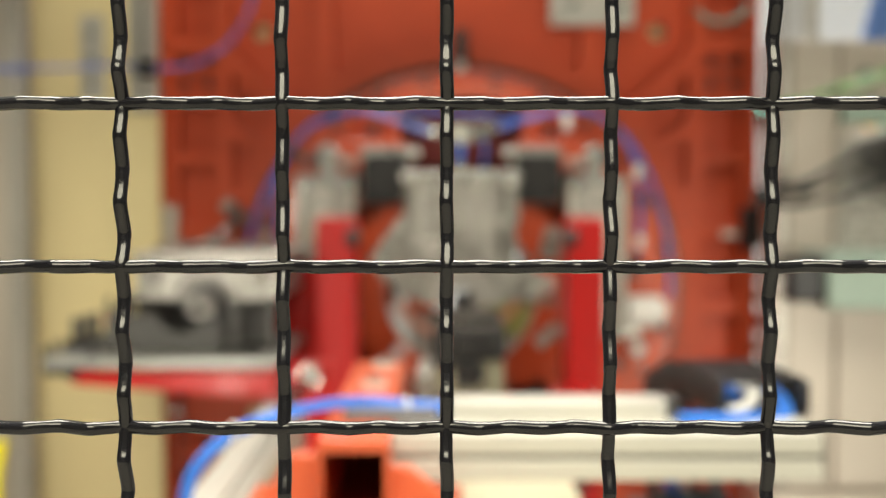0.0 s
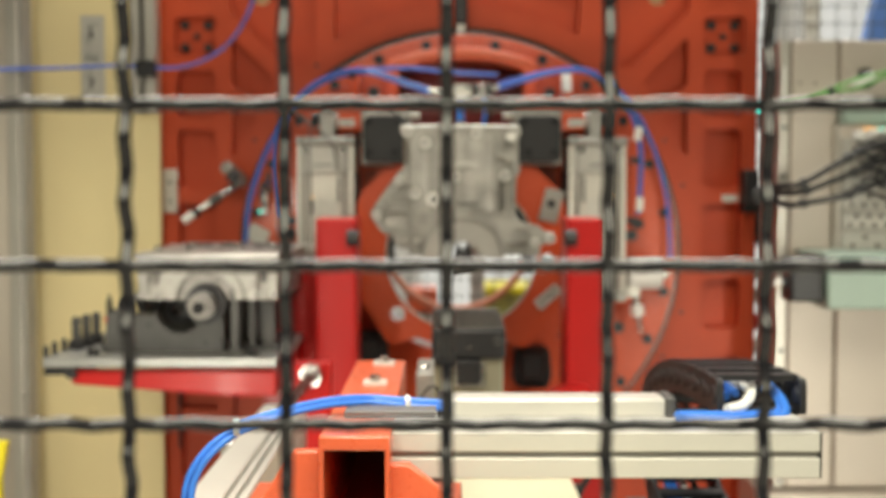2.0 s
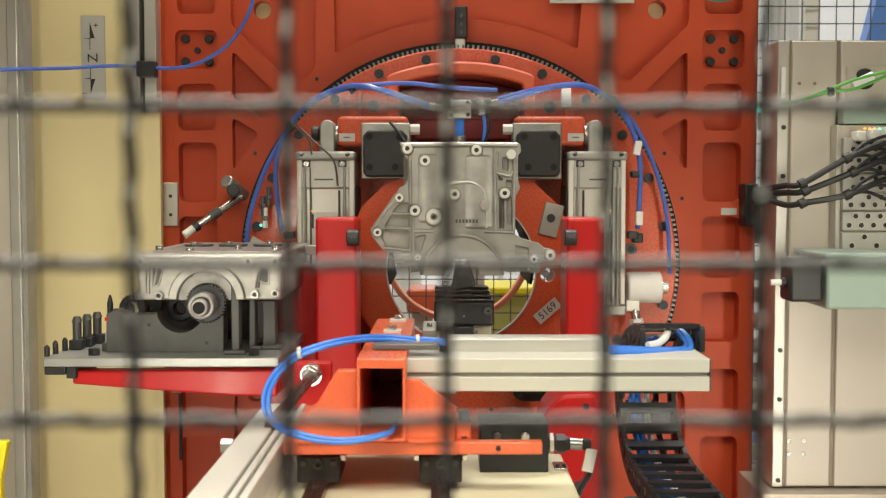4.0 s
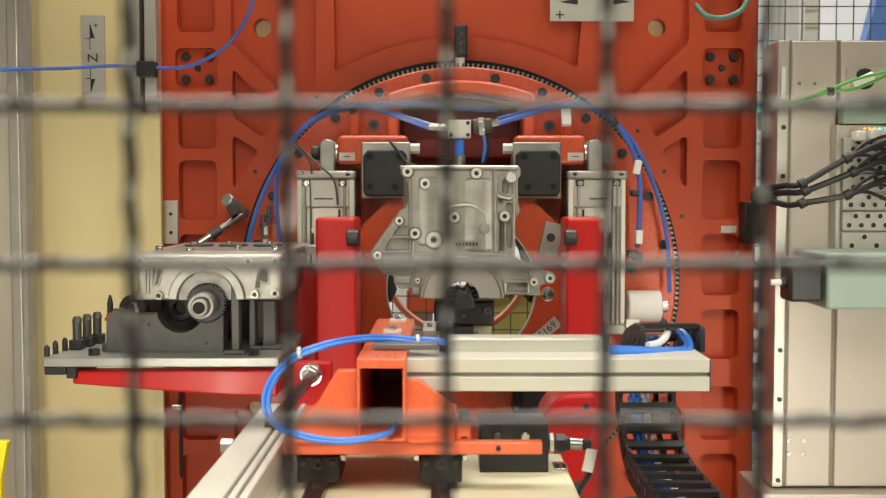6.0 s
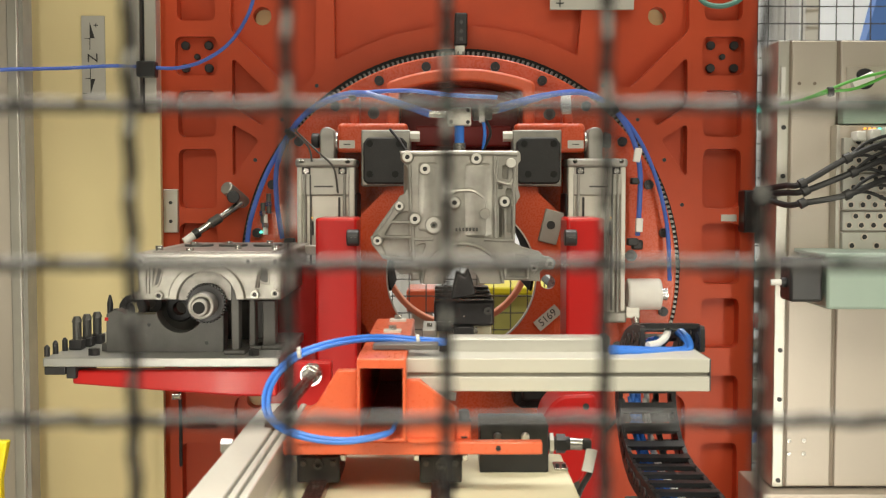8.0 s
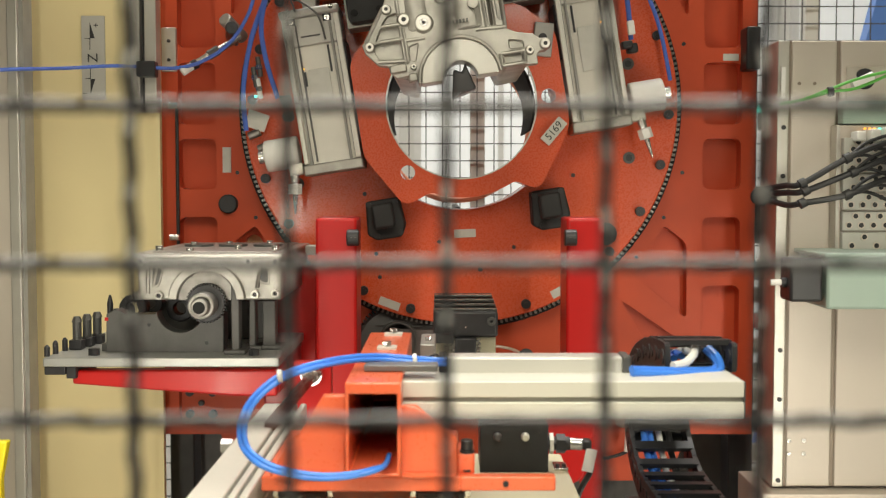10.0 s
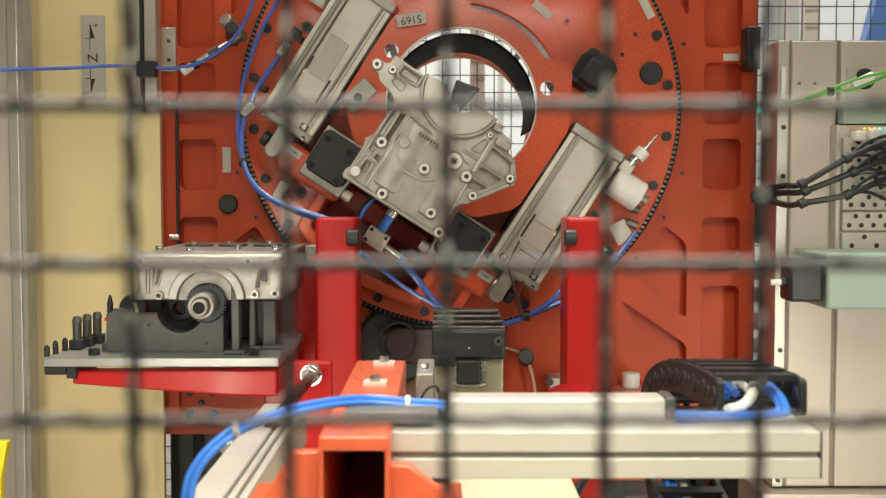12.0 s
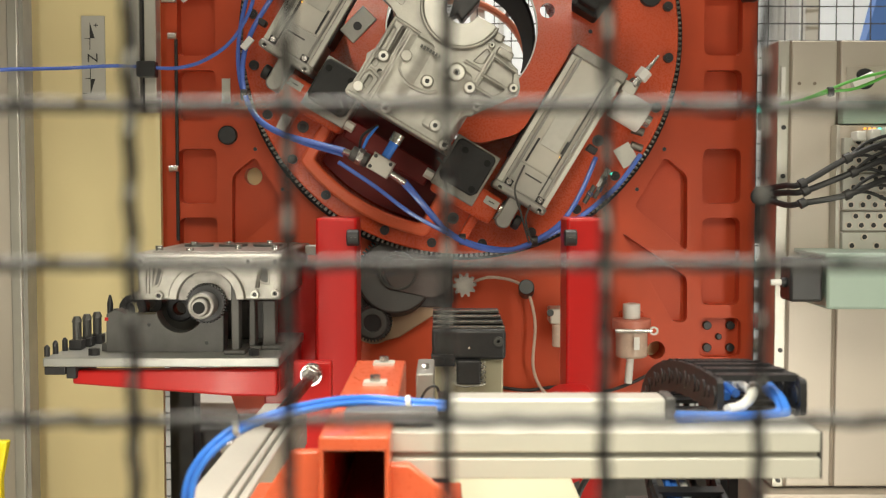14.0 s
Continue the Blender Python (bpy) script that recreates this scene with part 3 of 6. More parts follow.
for deg, rad in ((179, 0.455), (183, 0.44)):
    x, z = CX + rad * math.cos(radians(deg)), CZ + rad * math.sin(radians(deg))
    part("brass_fitting", rod(mesh(), (x - 0.012, 2.475, z), (x + 0.014, 2.475, z + 0.006), 0.009, 12), TOOTH, turning_ring, bevel=0.001)

# ---------------- clamp cylinders ----------------


def clamp(side):
    """One clamp unit; side is -1 or 1 from the middle of the ring."""
    def sx(x):
        return x if side < 0 else 2 * CX - x

    def sl(a, b, y0, y1):
        return block((sx(a[0]), a[1]), (sx(b[0]), b[1]), y0, y1)
    c = thing("clamp_cylinder", (CX, 2.5, CZ), "silver pneumatic clamp cylinder with black jaw pad", "clamp", "clamp pair")
    part("barrel", sl((-0.3079, 1.3860), (-0.188, 1.1304), 2.40, 2.49), BARREL, c, bevel=0.004)
    part("head", sl((-0.3122, 1.4619), (-0.1838, 1.4432), 2.386, 2.49), HEADGREY, c, bevel=0.006)
    part("foot", sl((-0.3121, 1.1363), (-0.1849, 1.1134), 2.39, 2.49), CAST, c, bevel=0.004)
    for u in (-0.2922, -0.2084):
        part("tie_rod", rod(mesh(), (sx(u), 2.3945, 1.1288), (sx(u), 2.3945, 1.4300), 0.0032, 12), HEADGREY, c)
    for u in (-0.2980, -0.2010):
        part("head_screw", rod(mesh(), (sx(u), 2.386, 1.4560), (sx(u), 2.392, 1.4560), 0.0050, 14), STEEL, c)
    for u0, u1 in ((-0.3085, -0.2985), (-0.1985, -0.1872)):
        part("corner_rail", sl((u0, 1.4435), (u1, 1.1380), 2.3905, 2.404), WHITE, c, bevel=0.002)
    for u in (-0.2885, -0.2122):
        # Flat dark plate stands for the shade in the recess round each bolt.
        part("bolt_well", sl((u - 0.0085, 1.4430), (u + 0.0085, 1.4290), 2.3915, 2.3945), BLACKMET, c)
        part("well_bolt", rod(mesh(), (sx(u), 2.388, 1.4355), (sx(u), 2.394, 1.4355), 0.0060, 16), STEEL, c)
    part("face_plate", sl((-0.2703, 1.3331), (-0.2253, 1.2396), 2.396, 2.402), LABEL, c, bevel=0.001)
    mid = part("upper_block", sl((-0.3085, 1.4440), (-0.1856, 1.3840), 2.394, 2.49), PROFGREY, c, bevel=0.003)
    part("seam", sl((-0.2725, 1.4045), (-0.2319, 1.4010), 2.3925, 2.3955), GREYCAST, mid)
    for u0, u1 in ((-0.3026, -0.3002), (-0.2822, -0.2786), (-0.1993, -0.1957)):
        part("groove", sl((u0, 1.1403), (u1, 1.4280), 2.3925, 2.402), GREYCAST, c)
    part("reed_switch", sl((-0.2803, 1.3294), (-0.2745, 1.2995), 2.393, 2.4), BLACK, c)
    part("status_lamp", sl((-0.279, 1.3354), (-0.2766, 1.3378), 2.393, 2.4), LEDO, c)
    part("hinge_washer", rod(mesh(), (sx(-0.2314), 2.44, 1.4975), (sx(-0.2254), 2.44, 1.4975), 0.024, 24), STEEL, c)
    part("spray_nozzle", rod(mesh(), (sx(-0.3358), 2.43, 1.1245), (sx(-0.3492), 2.43, 1.0385), 0.011, 20, 0.002), STEEL, c)
    part("nozzle_nut", rod(mesh(), (sx(-0.3395), 2.43, 1.1025), (sx(-0.3431), 2.43, 1.0804), 0.015, 6), WHITEP, c)
    part("foot_bracket", sl((-0.3465, 1.1454), (-0.3149, 1.1196), 2.42, 2.47), ALU, c, bevel=0.003)
    part("slot", sl((-0.2221, 1.3800), (-0.2177, 1.3235), 2.396, 2.401), BLACKMET, c)
    bm = sl((-0.2606, 1.5146), (-0.2298, 1.455), 2.40, 2.47)
    xx, zz = (-0.2451, 1.5122)
    rod(bm, (sx(xx), 2.40, zz), (sx(xx), 2.47, zz), 0.0165, 24)
    part("lug", bm, HEADGREY, c, bevel=0.003)
    part("pivot_bolt", rod(mesh(), (sx(-0.2811), 2.43, 1.5011), (sx(-0.2641), 2.43, 1.5011), 0.016, 20), BLACK, c, bevel=0.003)
    part("hinge_block", sl((-0.2244, 1.5375), (-0.0745, 1.4745), 2.41, 2.51), RINGP, c, bevel=0.009)
    plate = part("rating_plate", sl((-0.2207, 1.5006), (-0.1872, 1.4839), 2.406, 2.411), LABEL, c)
    part("print", sl((-0.2109, 1.4933), (-0.1965, 1.491), 2.4052, 2.4065), GREYCAST, plate)
    part("stay", sl((-0.2022, 1.5995), (-0.1806, 1.5231), 2.44, 2.51), RINGP, c, bevel=0.004)
    part("jaw_frame", sl((-0.1722, 1.5219), (-0.0690, 1.4030), 2.388, 2.46), CAST, c, bevel=0.003)
    pad = part("jaw_pad", prism(mesh(), [(sx(u), v) for u, v in ((-0.1658, 1.492), (-0.157, 1.5045), (-0.084, 1.5045), (-0.0754, 1.494), (-0.0754, 1.416), (-0.082, 1.4082), (-0.159, 1.4082), (-0.1658, 1.416))], 2.35, 2.392), PADBLACK, c, bevel=0.004)
    for u, v in ((-0.1518, 1.4912), (-0.0906, 1.4912), (-0.1518, 1.4281), (-0.0988, 1.4281)):
        part("screw", rod(mesh(), (sx(u), 2.3465, v), (sx(u), 2.351, v), 0.0072, 16), RUBBER, pad)
    part("jaw_bolt", rod(mesh(), (sx(-0.0745), 2.40, 1.5086), (sx(-0.0493), 2.40, 1.5086), 0.011, 6), WHITE, c)
    part("arm", sl((-0.2006, 1.3891), (-0.1817, 1.2742), 2.40, 2.5), BLACKMET, c, bevel=0.004)
    part("silencer", rod(mesh(), (sx(-0.3201), 2.44, 1.1701), (sx(-0.3934), 2.44, 1.1701), 0.034, 32), WHITEP, c, "white cylindrical exhaust silencer", bevel=0.004)
    part("fitting", rod(mesh(), (sx(-0.3934), 2.44, 1.1701), (sx(-0.408), 2.44, 1.1701), 0.014, 12), STEEL, c)
    part("elbow", sl((-0.3417, 1.2919), (-0.3187, 1.2761), 2.42, 2.445), BLACK, c, bevel=0.003)
    return c


clamps = [clamp(-1), clamp(1)]

# ---------------- engine block half held by the clamps ----------------
engine = thing("engine_block", (CX, 2.5, CZ), "grey cast aluminium engine block gripped by clamps", "engine block")
outline = [(-0.0768, 1.4648), (0.1326, 1.4648), (0.1367, 1.46), (0.1375, 1.4479), (0.1327, 1.4418), (0.1329, 1.3974), (0.137, 1.3852), (0.1317, 1.3759), (0.1273, 1.367), (0.1275, 1.302),
           (0.1422, 1.2939), (0.1706, 1.2866), (0.1796, 1.2776), (0.1889, 1.2764), (0.2, 1.2662), (0.1903, 1.2548), (0.1781, 1.2548), (0.172, 1.2507), (0.1721, 1.2336)]
BC = (0.0338, 1.2292)
outline += [(BC[0] + 0.074 * math.cos(radians(a)), BC[1] + 0.074 * math.sin(radians(a))) for a in range(6, 175, 12)]
outline += [(-0.0569, 1.2344), (-0.0569, 1.2471), (-0.0772, 1.2462), (-0.0874, 1.2593), (-0.0881, 1.2687), (-0.1056, 1.2735), (-0.1258, 1.2988), (-0.129, 1.3122), (-0.1197, 1.3211),
            (-0.083, 1.3743), (-0.0769, 1.3852), (-0.0688, 1.3893), (-0.0631, 1.3994), (-0.0619, 1.4317), (-0.0728, 1.4479)]
# face wall with its cast pockets, then the main body
pockets = mesh()
for o, deep in (([(0.0993, 1.3731), (0.1074, 1.3731), (0.1084, 1.311), (0.0995, 1.311)], 0.014), ([(0.1138, 1.2564), (0.1484, 1.2564), (0.1456, 1.2426), (0.1139, 1.2426)], 0.010),
                ([(-0.0600, 1.3589), (-0.0601, 1.3412), (-0.0905, 1.3412), (-0.0770, 1.3568)], 0.012), ([(-0.0600, 1.3366), (-0.0601, 1.3150), (-0.1045, 1.3150), (-0.0925, 1.3366)], 0.012), ([(-0.0600, 1.3108), (-0.0601, 1.2756), (-0.1000, 1.2776), (-0.1100, 1.2990), (-0.1065, 1.3108)], 0.012),
                ([(0.1052, 1.4398), (0.1149, 1.4370), (0.115, 1.4135), (0.1053, 1.4165)], 0.010), ([(0.111, 1.3994), (0.1223, 1.3974), (0.1224, 1.384), (0.111, 1.386)], 0.009), ([(0.098, 1.4107), (0.1045, 1.4107), (0.1050, 1.3974), (0.098, 1.3974)], 0.008),
                ([(0.1130, 1.372), (0.1215, 1.368), (0.1215, 1.318), (0.1135, 1.322)], 0.008), ([(0.1265, 1.283), (0.1520, 1.2775), (0.1520, 1.2650), (0.1265, 1.2665)], 0.007), ([(-0.0480, 1.2980), (-0.0300, 1.3020), (-0.0400, 1.2700), (-0.0490, 1.2720)], 0.006)):
    prism(pockets, rounded(o, 0.005), 1.99, 2.0 + deep)
part("face_wall", carve(prism(mesh(), outline, 2.0, 2.03), pockets), CAST, engine, bevel=0.002)
inner = [(-0.0678, 1.4578), (0.1276, 1.4578), (0.121, 1.3061), (0.1663, 1.2709), (0.1615, 1.2408), (0.1163, 1.2388)]
inner += [(BC[0] + 0.080 * math.cos(radians(a)), BC[1] + 0.080 * math.sin(radians(a))) for a in range(10, 171, 16)]
inner += [(-0.0491, 1.2388), (-0.0792, 1.2508), (-0.0941, 1.296), (-0.0559, 1.386)]
part("crankcase_body", prism(mesh(), inner, 2.028, 2.40), CAST, engine, bevel=0.004)
part("bearing_arch", ring(mesh(), BC, 0.069, 0.075, 1.990, 2.06, 40, 1, 179), CAST, engine, bevel=0.002)
part("bearing_land", ring(mesh(), BC, 0.030, 0.0695, 1.996, 2.06, 40, 0, 180), MACHINED, engine, bevel=0.002)
BOSSES = [((-0.0626, 1.4535), 0.0090), ((0.0587, 1.4507), 0.0092), ((-0.0315, 1.4325), 0.0092), ((0.0203, 1.3735), 0.0092), ((0.1086, 1.3751), 0.0090), ((-0.0494, 1.3447), 0.0092), ((-0.0162, 1.3337), 0.0138),
          ((-0.077, 1.367), 0.0072), ((-0.1157, 1.3061), 0.0072), ((-0.0447, 1.2613), 0.0045), ((0.1606, 1.2585), 0.0065), ((0.189, 1.2654), 0.0080)]
for (x, z), r in BOSSES:
    boss = part("boss", ring(mesh(), (x, z), r * 0.45, r, 1.988, 2.004, 24), BOSSFACE, engine, bevel=0.0008)
    part("hole", rod(mesh(), (x, 1.9905, z), (x, 2.002, z), r * 0.47, 16), BLACK, boss)
    part("boss_foot", rod(mesh(), (x, 1.994, z), (x, 2.002, z), r * 1.05, 24, r * 1.4), CAST, boss)
    if r > 0.012:
        part("plug", ring(mesh(), (x, z), r * 0.22, r * 0.44, 1.9885, 1.998, 20), STEEL, boss)
for x, z, r, m in ((0.0742, 1.354, 0.0098, CAST), (0.1194, 1.443, 0.0085, BOSSFACE)):
    part("blind_boss", rod(mesh(), (x, 1.986, z), (x, 2.003, z), r, 24), m, engine, bevel=0.001)
RIBS = [((-0.0535, 1.3305), (-0.0528, 1.2695)), ((0.0908, 1.4551), (0.0928, 1.3102)), ((0.1256, 1.4350), (0.1246, 1.3050)), ((-0.0590, 1.4400), (-0.0575, 1.3560)), ((-0.0527, 1.3085), (-0.018, 1.3085)),
        ((0.0731, 1.3085), (0.1259, 1.3061)), ((0.1100, 1.2600), (0.1520, 1.2600)), ((0.1100, 1.2390), (0.1500, 1.2390)), ((0.1095, 1.2600), (0.1095, 1.2390)), ((0.1520, 1.2600), (0.1500, 1.2390)),
        ((-0.1060, 1.2790), (-0.0590, 1.2740)), ((-0.0900, 1.3389), (-0.0560, 1.3389)), ((-0.0960, 1.3130), (-0.0560, 1.3130)), ((-0.083, 1.3710), (-0.1215, 1.3160))]
for (xa, za), (xb, zb) in RIBS:
    part("rib", hose(mesh(), [(xa, 1.999, za), (xb, 1.999, zb)], 0.0034, 8, 4), CAST, engine)
for a, b in (((-0.0873, 1.2695), (-0.0569, 1.2548)), ((-0.0561, 1.2507), (-0.0405, 1.236))):
    part("lug_block", block(a, b, 1.991, 2.004), CAST, engine, bevel=0.003)
part("rib", hose(mesh(), [(-0.0032, 1.999, 1.3791), (0.0081, 1.998, 1.3889), (0.0243, 1.998, 1.3937), (0.0486, 1.998, 1.3945), (0.0669, 1.998, 1.3848), (0.0754, 1.999, 1.371), (0.0755, 2.0, 1.3134)], 0.0036, 8), CAST, engine)
part("rib", hose(mesh(), [(0.0960, 1.999, 1.4480), (0.0945, 1.998, 1.4150), (0.1060, 1.998, 1.4080), (0.1180, 1.998, 1.4060), (0.1230, 1.999, 1.4150)], 0.0030, 8), CAST, engine)
# cylinder bulges, cavities and the dark crank behind the bearing
for x, zt, zb, r, dy in ((0.0621, 1.4438, 1.311, 0.060, 0.055), (-0.026, 1.4458, 1.3211, 0.045, 0.041)):
    part("bulge", rod(mesh(), (x, 2.0 + dy, zb), (x, 2.0 + dy, zt), r, 40), CAST, engine, bevel=0.006)
part("rim", hose(mesh(), [(-0.0728, 1.999, 1.4597), (-0.004, 1.998, 1.4607), (0.0658, 1.998, 1.4607), (0.1306, 1.999, 1.4597)], 0.0045, 8), CAST, engine)
part("crank_web", prism(mesh(), [(BC[0] - 0.02, BC[1] - 0.03), (BC[0] - 0.01, BC[1] + 0.02), (BC[0] + 0.004, BC[1] + 0.012), (BC[0] + 0.012, BC[1] + 0.028), (BC[0] + 0.026, BC[1] - 0.02)], 2.02, 2.08), BLACKMET, engine, bevel=0.004)
for k in range(7):
    part("cast_mark", block((0.022 + 0.006 * k, 1.3231), (0.022 + 0.006 * k + 0.0035, 1.3291), 1.986, 1.992), GREYCAST, engine)

# distribution block and hoses on the ring
air_block = thing("air_distributor", (CX, 2.5, CZ), "small aluminium air distributor with blue cartridge", "air fitting")
part("manifold", block((0.0092, 1.5635), (0.0572, 1.5262), 2.3, 2.34), ALU, air_block, bevel=0.002)
for u, v in ((0.0160, 1.5330), (0.0505, 1.5330), (0.0505, 1.5570)):
    part("screw", rod(mesh(), (u, 2.297, v), (u, 2.301, v), 0.004, 12), BLACKMET, air_block)
part("cartridge", rod(mesh(), (0.0335, 2.32, 1.5338), (0.0335, 2.32, 1.49), 0.010, 20), BLUE, air_block)
part("stem", rod(mesh(), (0.0335, 2.32, 1.4912), (0.0335, 2.32, 1.4705), 0.013, 20), STEEL, air_block)
part("coupling", rod(mesh(), (0.06, 2.32, 1.551), (0.0993, 2.32, 1.5533), 0.015, 20), GREYCAST, air_block, bevel=0.003)
part("coupling_nut", rod(mesh(), (0.0716, 2.32, 1.551), (0.0854, 2.32, 1.5522), 0.019, 6), STEEL, air_block, bevel=0.002)
for u0, u1, v in (((-0.0299, 2.31, 1.5504), (0.0104, 2.315, 1.5484), 0), ((0.0968, 2.315, 1.5564), (0.1149, 2.31, 1.5595), 0)):
    part("push_fitting", rod(mesh(), u0, u1, 0.0075, 16), STEEL, air_block)
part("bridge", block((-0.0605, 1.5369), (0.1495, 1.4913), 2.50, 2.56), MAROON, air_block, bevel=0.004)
hoses = []
for path, rr in (([(-0.0253, 2.31, 1.5527), (-0.0735, 2.31, 1.5675), (-0.1315, 2.32, 1.5866), (-0.1885, 2.34, 1.5905), (-0.2533, 2.38, 1.575), (-0.3059, 2.42, 1.5455), (-0.3453, 2.44, 1.4923), (-0.3864, 2.45, 1.4195), (-0.4208, 2.46, 1.3214), (-0.4307, 2.47, 1.2344)], 0.0055),
                 ([(-0.0253, 2.31, 1.5469), (-0.0965, 2.31, 1.5721), (-0.1654, 2.31, 1.5927), (-0.2335, 2.36, 1.5852), (-0.2914, 2.4, 1.5562), (-0.3328, 2.42, 1.5035), (-0.3578, 2.44, 1.4438), (-0.3599, 2.45, 1.3707), (-0.3497, 2.46, 1.2906)], 0.0055),
                 ([(0.1103, 2.31, 1.5561), (0.1677, 2.31, 1.5732), (0.2318, 2.32, 1.5912), (0.2978, 2.34, 1.5928), (0.3564, 2.38, 1.5655), (0.4026, 2.42, 1.5095), (0.4236, 2.44, 1.4438), (0.426, 2.45, 1.3707), (0.4235, 2.46, 1.2967)], 0.0055),
                 ([(0.1113, 2.33, 1.5667), (0.2039, 2.33, 1.5897), (0.2874, 2.35, 1.5983), (0.3534, 2.4, 1.5741), (0.4144, 2.44, 1.5165), (0.4591, 2.46, 1.4319), (0.4892, 2.47, 1.321), (0.4967, 2.47, 1.1971)], 0.0045),
                 ([(-0.1654, 2.31, 1.5927), (-0.0735, 2.31, 1.5972), (0.0184, 2.31, 1.5881), (0.1103, 2.31, 1.5835)], 0.0045)):
    h = thing("blue_hose", (CX, 2.5, CZ), "blue pneumatic hose looped round the ring", "hose", "hoses on the ring")
    part("tube", hose(mesh(), path, rr), DEEPBLUE, h)
    hoses.append(h)

for p, q, tilt in (((0.2614, 2.41, 1.5761), "stay_tag", 0), ((0.4159, 2.425, 1.47), "sleeve_tag", 10), ((0.4235, 2.44, 1.3196), "sleeve_tag", 2)):
    big = 1.35 if q == "stay_tag" else 1.0
    bm = block((-0.0075 * big, -0.015 * big), (0.0075 * big, 0.015 * big), -0.006, 0.006)
    bmesh.ops.transform(bm, matrix=pose(*p, -22 if big > 1 else 0, tilt, 0), verts=bm.verts)
    part(q, bm, WHITEP, clamps[1], "small white marker tag", bevel=0.002)
for p, q in (((-0.1885, 2.34, 1.5894), clamps[0]), ((-0.3254, 2.42, 1.5156), clamps[0]), ((0.3583, 2.385, 1.5659), clamps[1])):
    d = 0.006
    part("hose_tie", rod(mesh(), (p[0] - d, p[1], p[2] - d * 0.6), (p[0] + d, p[1], p[2] + d * 0.6), 0.012, 14), BLACK, q, bevel=0.001)
part("hose_elbow", block((0.4096, 1.2873), (0.4331, 1.2665), 2.44, 2.465), BLACK, clamps[1], bevel=0.004)
part("hose_elbow", block((0.4059, 1.422), (0.4305, 1.4073), 2.44, 2.465), BLACK, clamps[1], bevel=0.004)
for path in ([(-0.1105, 2.36, 1.5221), (-0.0925, 2.35, 1.5005), (-0.077, 2.34, 1.4792), (-0.0572, 2.34, 1.4711)], [(0.0881, 2.33, 1.5401), (0.0979, 2.34, 1.5117), (0.0835, 2.36, 1.4775)]):
    part("sensor_lead", hose(mesh(), path, 0.003), BLACK, air_block)
part("thin_hose", hose(mesh(), [(0.0823, 2.33, 1.5401), (0.0862, 2.34, 1.5117), (0.0835, 2.36, 1.4799)], 0.0035), BLUE, air_block)
for path in ([(-0.3215, 2.4, 1.5205), (-0.2841, 2.385, 1.4878), (-0.2754, 2.38, 1.4545)], [(-0.3155, 2.4, 1.5241), (-0.2657, 2.38, 1.4782), (-0.2303, 2.38, 1.4427), (-0.2216, 2.385, 1.3893)]):
    part("sensor_lead", hose(mesh(), path, 0.0022, 8), GREYCAST, clamps[0])

# the whole turning head sits a little deeper in the cell: one even scale about the eye point sets its true size and distance
HEAD = 1.0156
sized = set()
for ob in [turning_ring, engine, air_block] + clamps + hoses:
    for piece in ob.children_recursive:
        if piece.data.name not in sized:
            sized.add(piece.data.name)
            piece.data.transform(Matrix.Scale(HEAD, 4))
    ob.location = (ob.location.x * HEAD, ob.location.y * HEAD, EYE + (ob.location.z - EYE) * HEAD)

# ---------------- red uprights with guide rollers ----------------
for side in (-1, 1):
    up = thing("red_upright", (-0.2082 if side < 0 else 0.2787, 2.25, 0), "glossy red steel upright with a guide roller", "upright", "pair of red uprights")
    x0, x1 = (-0.2489, -0.1685) if side < 0 else (0.2412, 0.315)
    prof = [(x0, 1.3451), (x1, 1.3451), (x1, 0.0), (x0, 0.0)]
    part("column", prism(mesh(), prof, 2.2, 2.32), RED, up, bevel=0.006)
    rx = x1 - 0.006 if side < 0 else x0 + 0.006
    part("roller", rod(mesh(), (rx - 0.012, 2.19, 1.307), (rx + 0.012, 2.19, 1.307), 0.016, 24), BLACKMET, up, bevel=0.002)
    part("roller_cap", rod(mesh(), (rx - 0.004, 2.186, 1.3071), (rx + 0.010, 2.186, 1.3071), 0.012, 20), STEEL, up)

# ---------------- pallet shelf with fixture ----------------
shelf = thing("red_shelf", (-0.4675, 2.1, 1.049), "red steel shelf bracket fixed to the upright", "bracket")
part("front_beam", prism(mesh(), [(-0.6507, 1.083), (-0.2916, 1.085), (-0.292, 1.037), (-0.3665, 1.037), (-0.6511, 1.059)], 1.97, 2.0), RED, shelf, bevel=0.004)
part("side_beam", block((-0.2999 - 0.01, 1.037), (-0.29, 1.084), 2.0, 2.5), RED, shelf, bevel=0.004)
part("rear_wall", block((-0.3386, 0.9902), (-0.258, 1.2458), 2.3, 2.33), RED, shelf, bevel=0.004)
part("leg", block((-0.3773, 0), (-0.2752, 1.0211), 2.36, 2.44), RED, shelf, bevel=0.005)
pallet = thing("pallet_plate", (-0.4872, 2.2, 1.0872), "grey machined pallet plate with black underside strip", "pallet")
PT, PB = 1.108, 1.0922
part("top_plate", block((-0.6952, PB), (-0.2851, PT), 1.95, 2.5), PLATEGREY, pallet, bevel=0.002)
part("under_strip", block((-0.695, 1.0775), (-0.6578, PB), 1.955, 2.4), BLACKMET, pallet, bevel=0.002)
part("under_block", block((-0.6578, 1.0705), (-0.6402, PB), 1.958, 2.1), BLACKMET, pallet, bevel=0.002)
fixture = thing("engine_fixture", (-0.4446, 2.2, PT), "dark grey steel fixture cradling a crankcase", "fixture")
cradle = [(-0.6058, 1.1036), (-0.6046, 1.1771), (-0.5872, 1.1853), (-0.5671, 1.1751), (-0.5164, 1.1771)]
cc = (-0.4726, 1.1853)
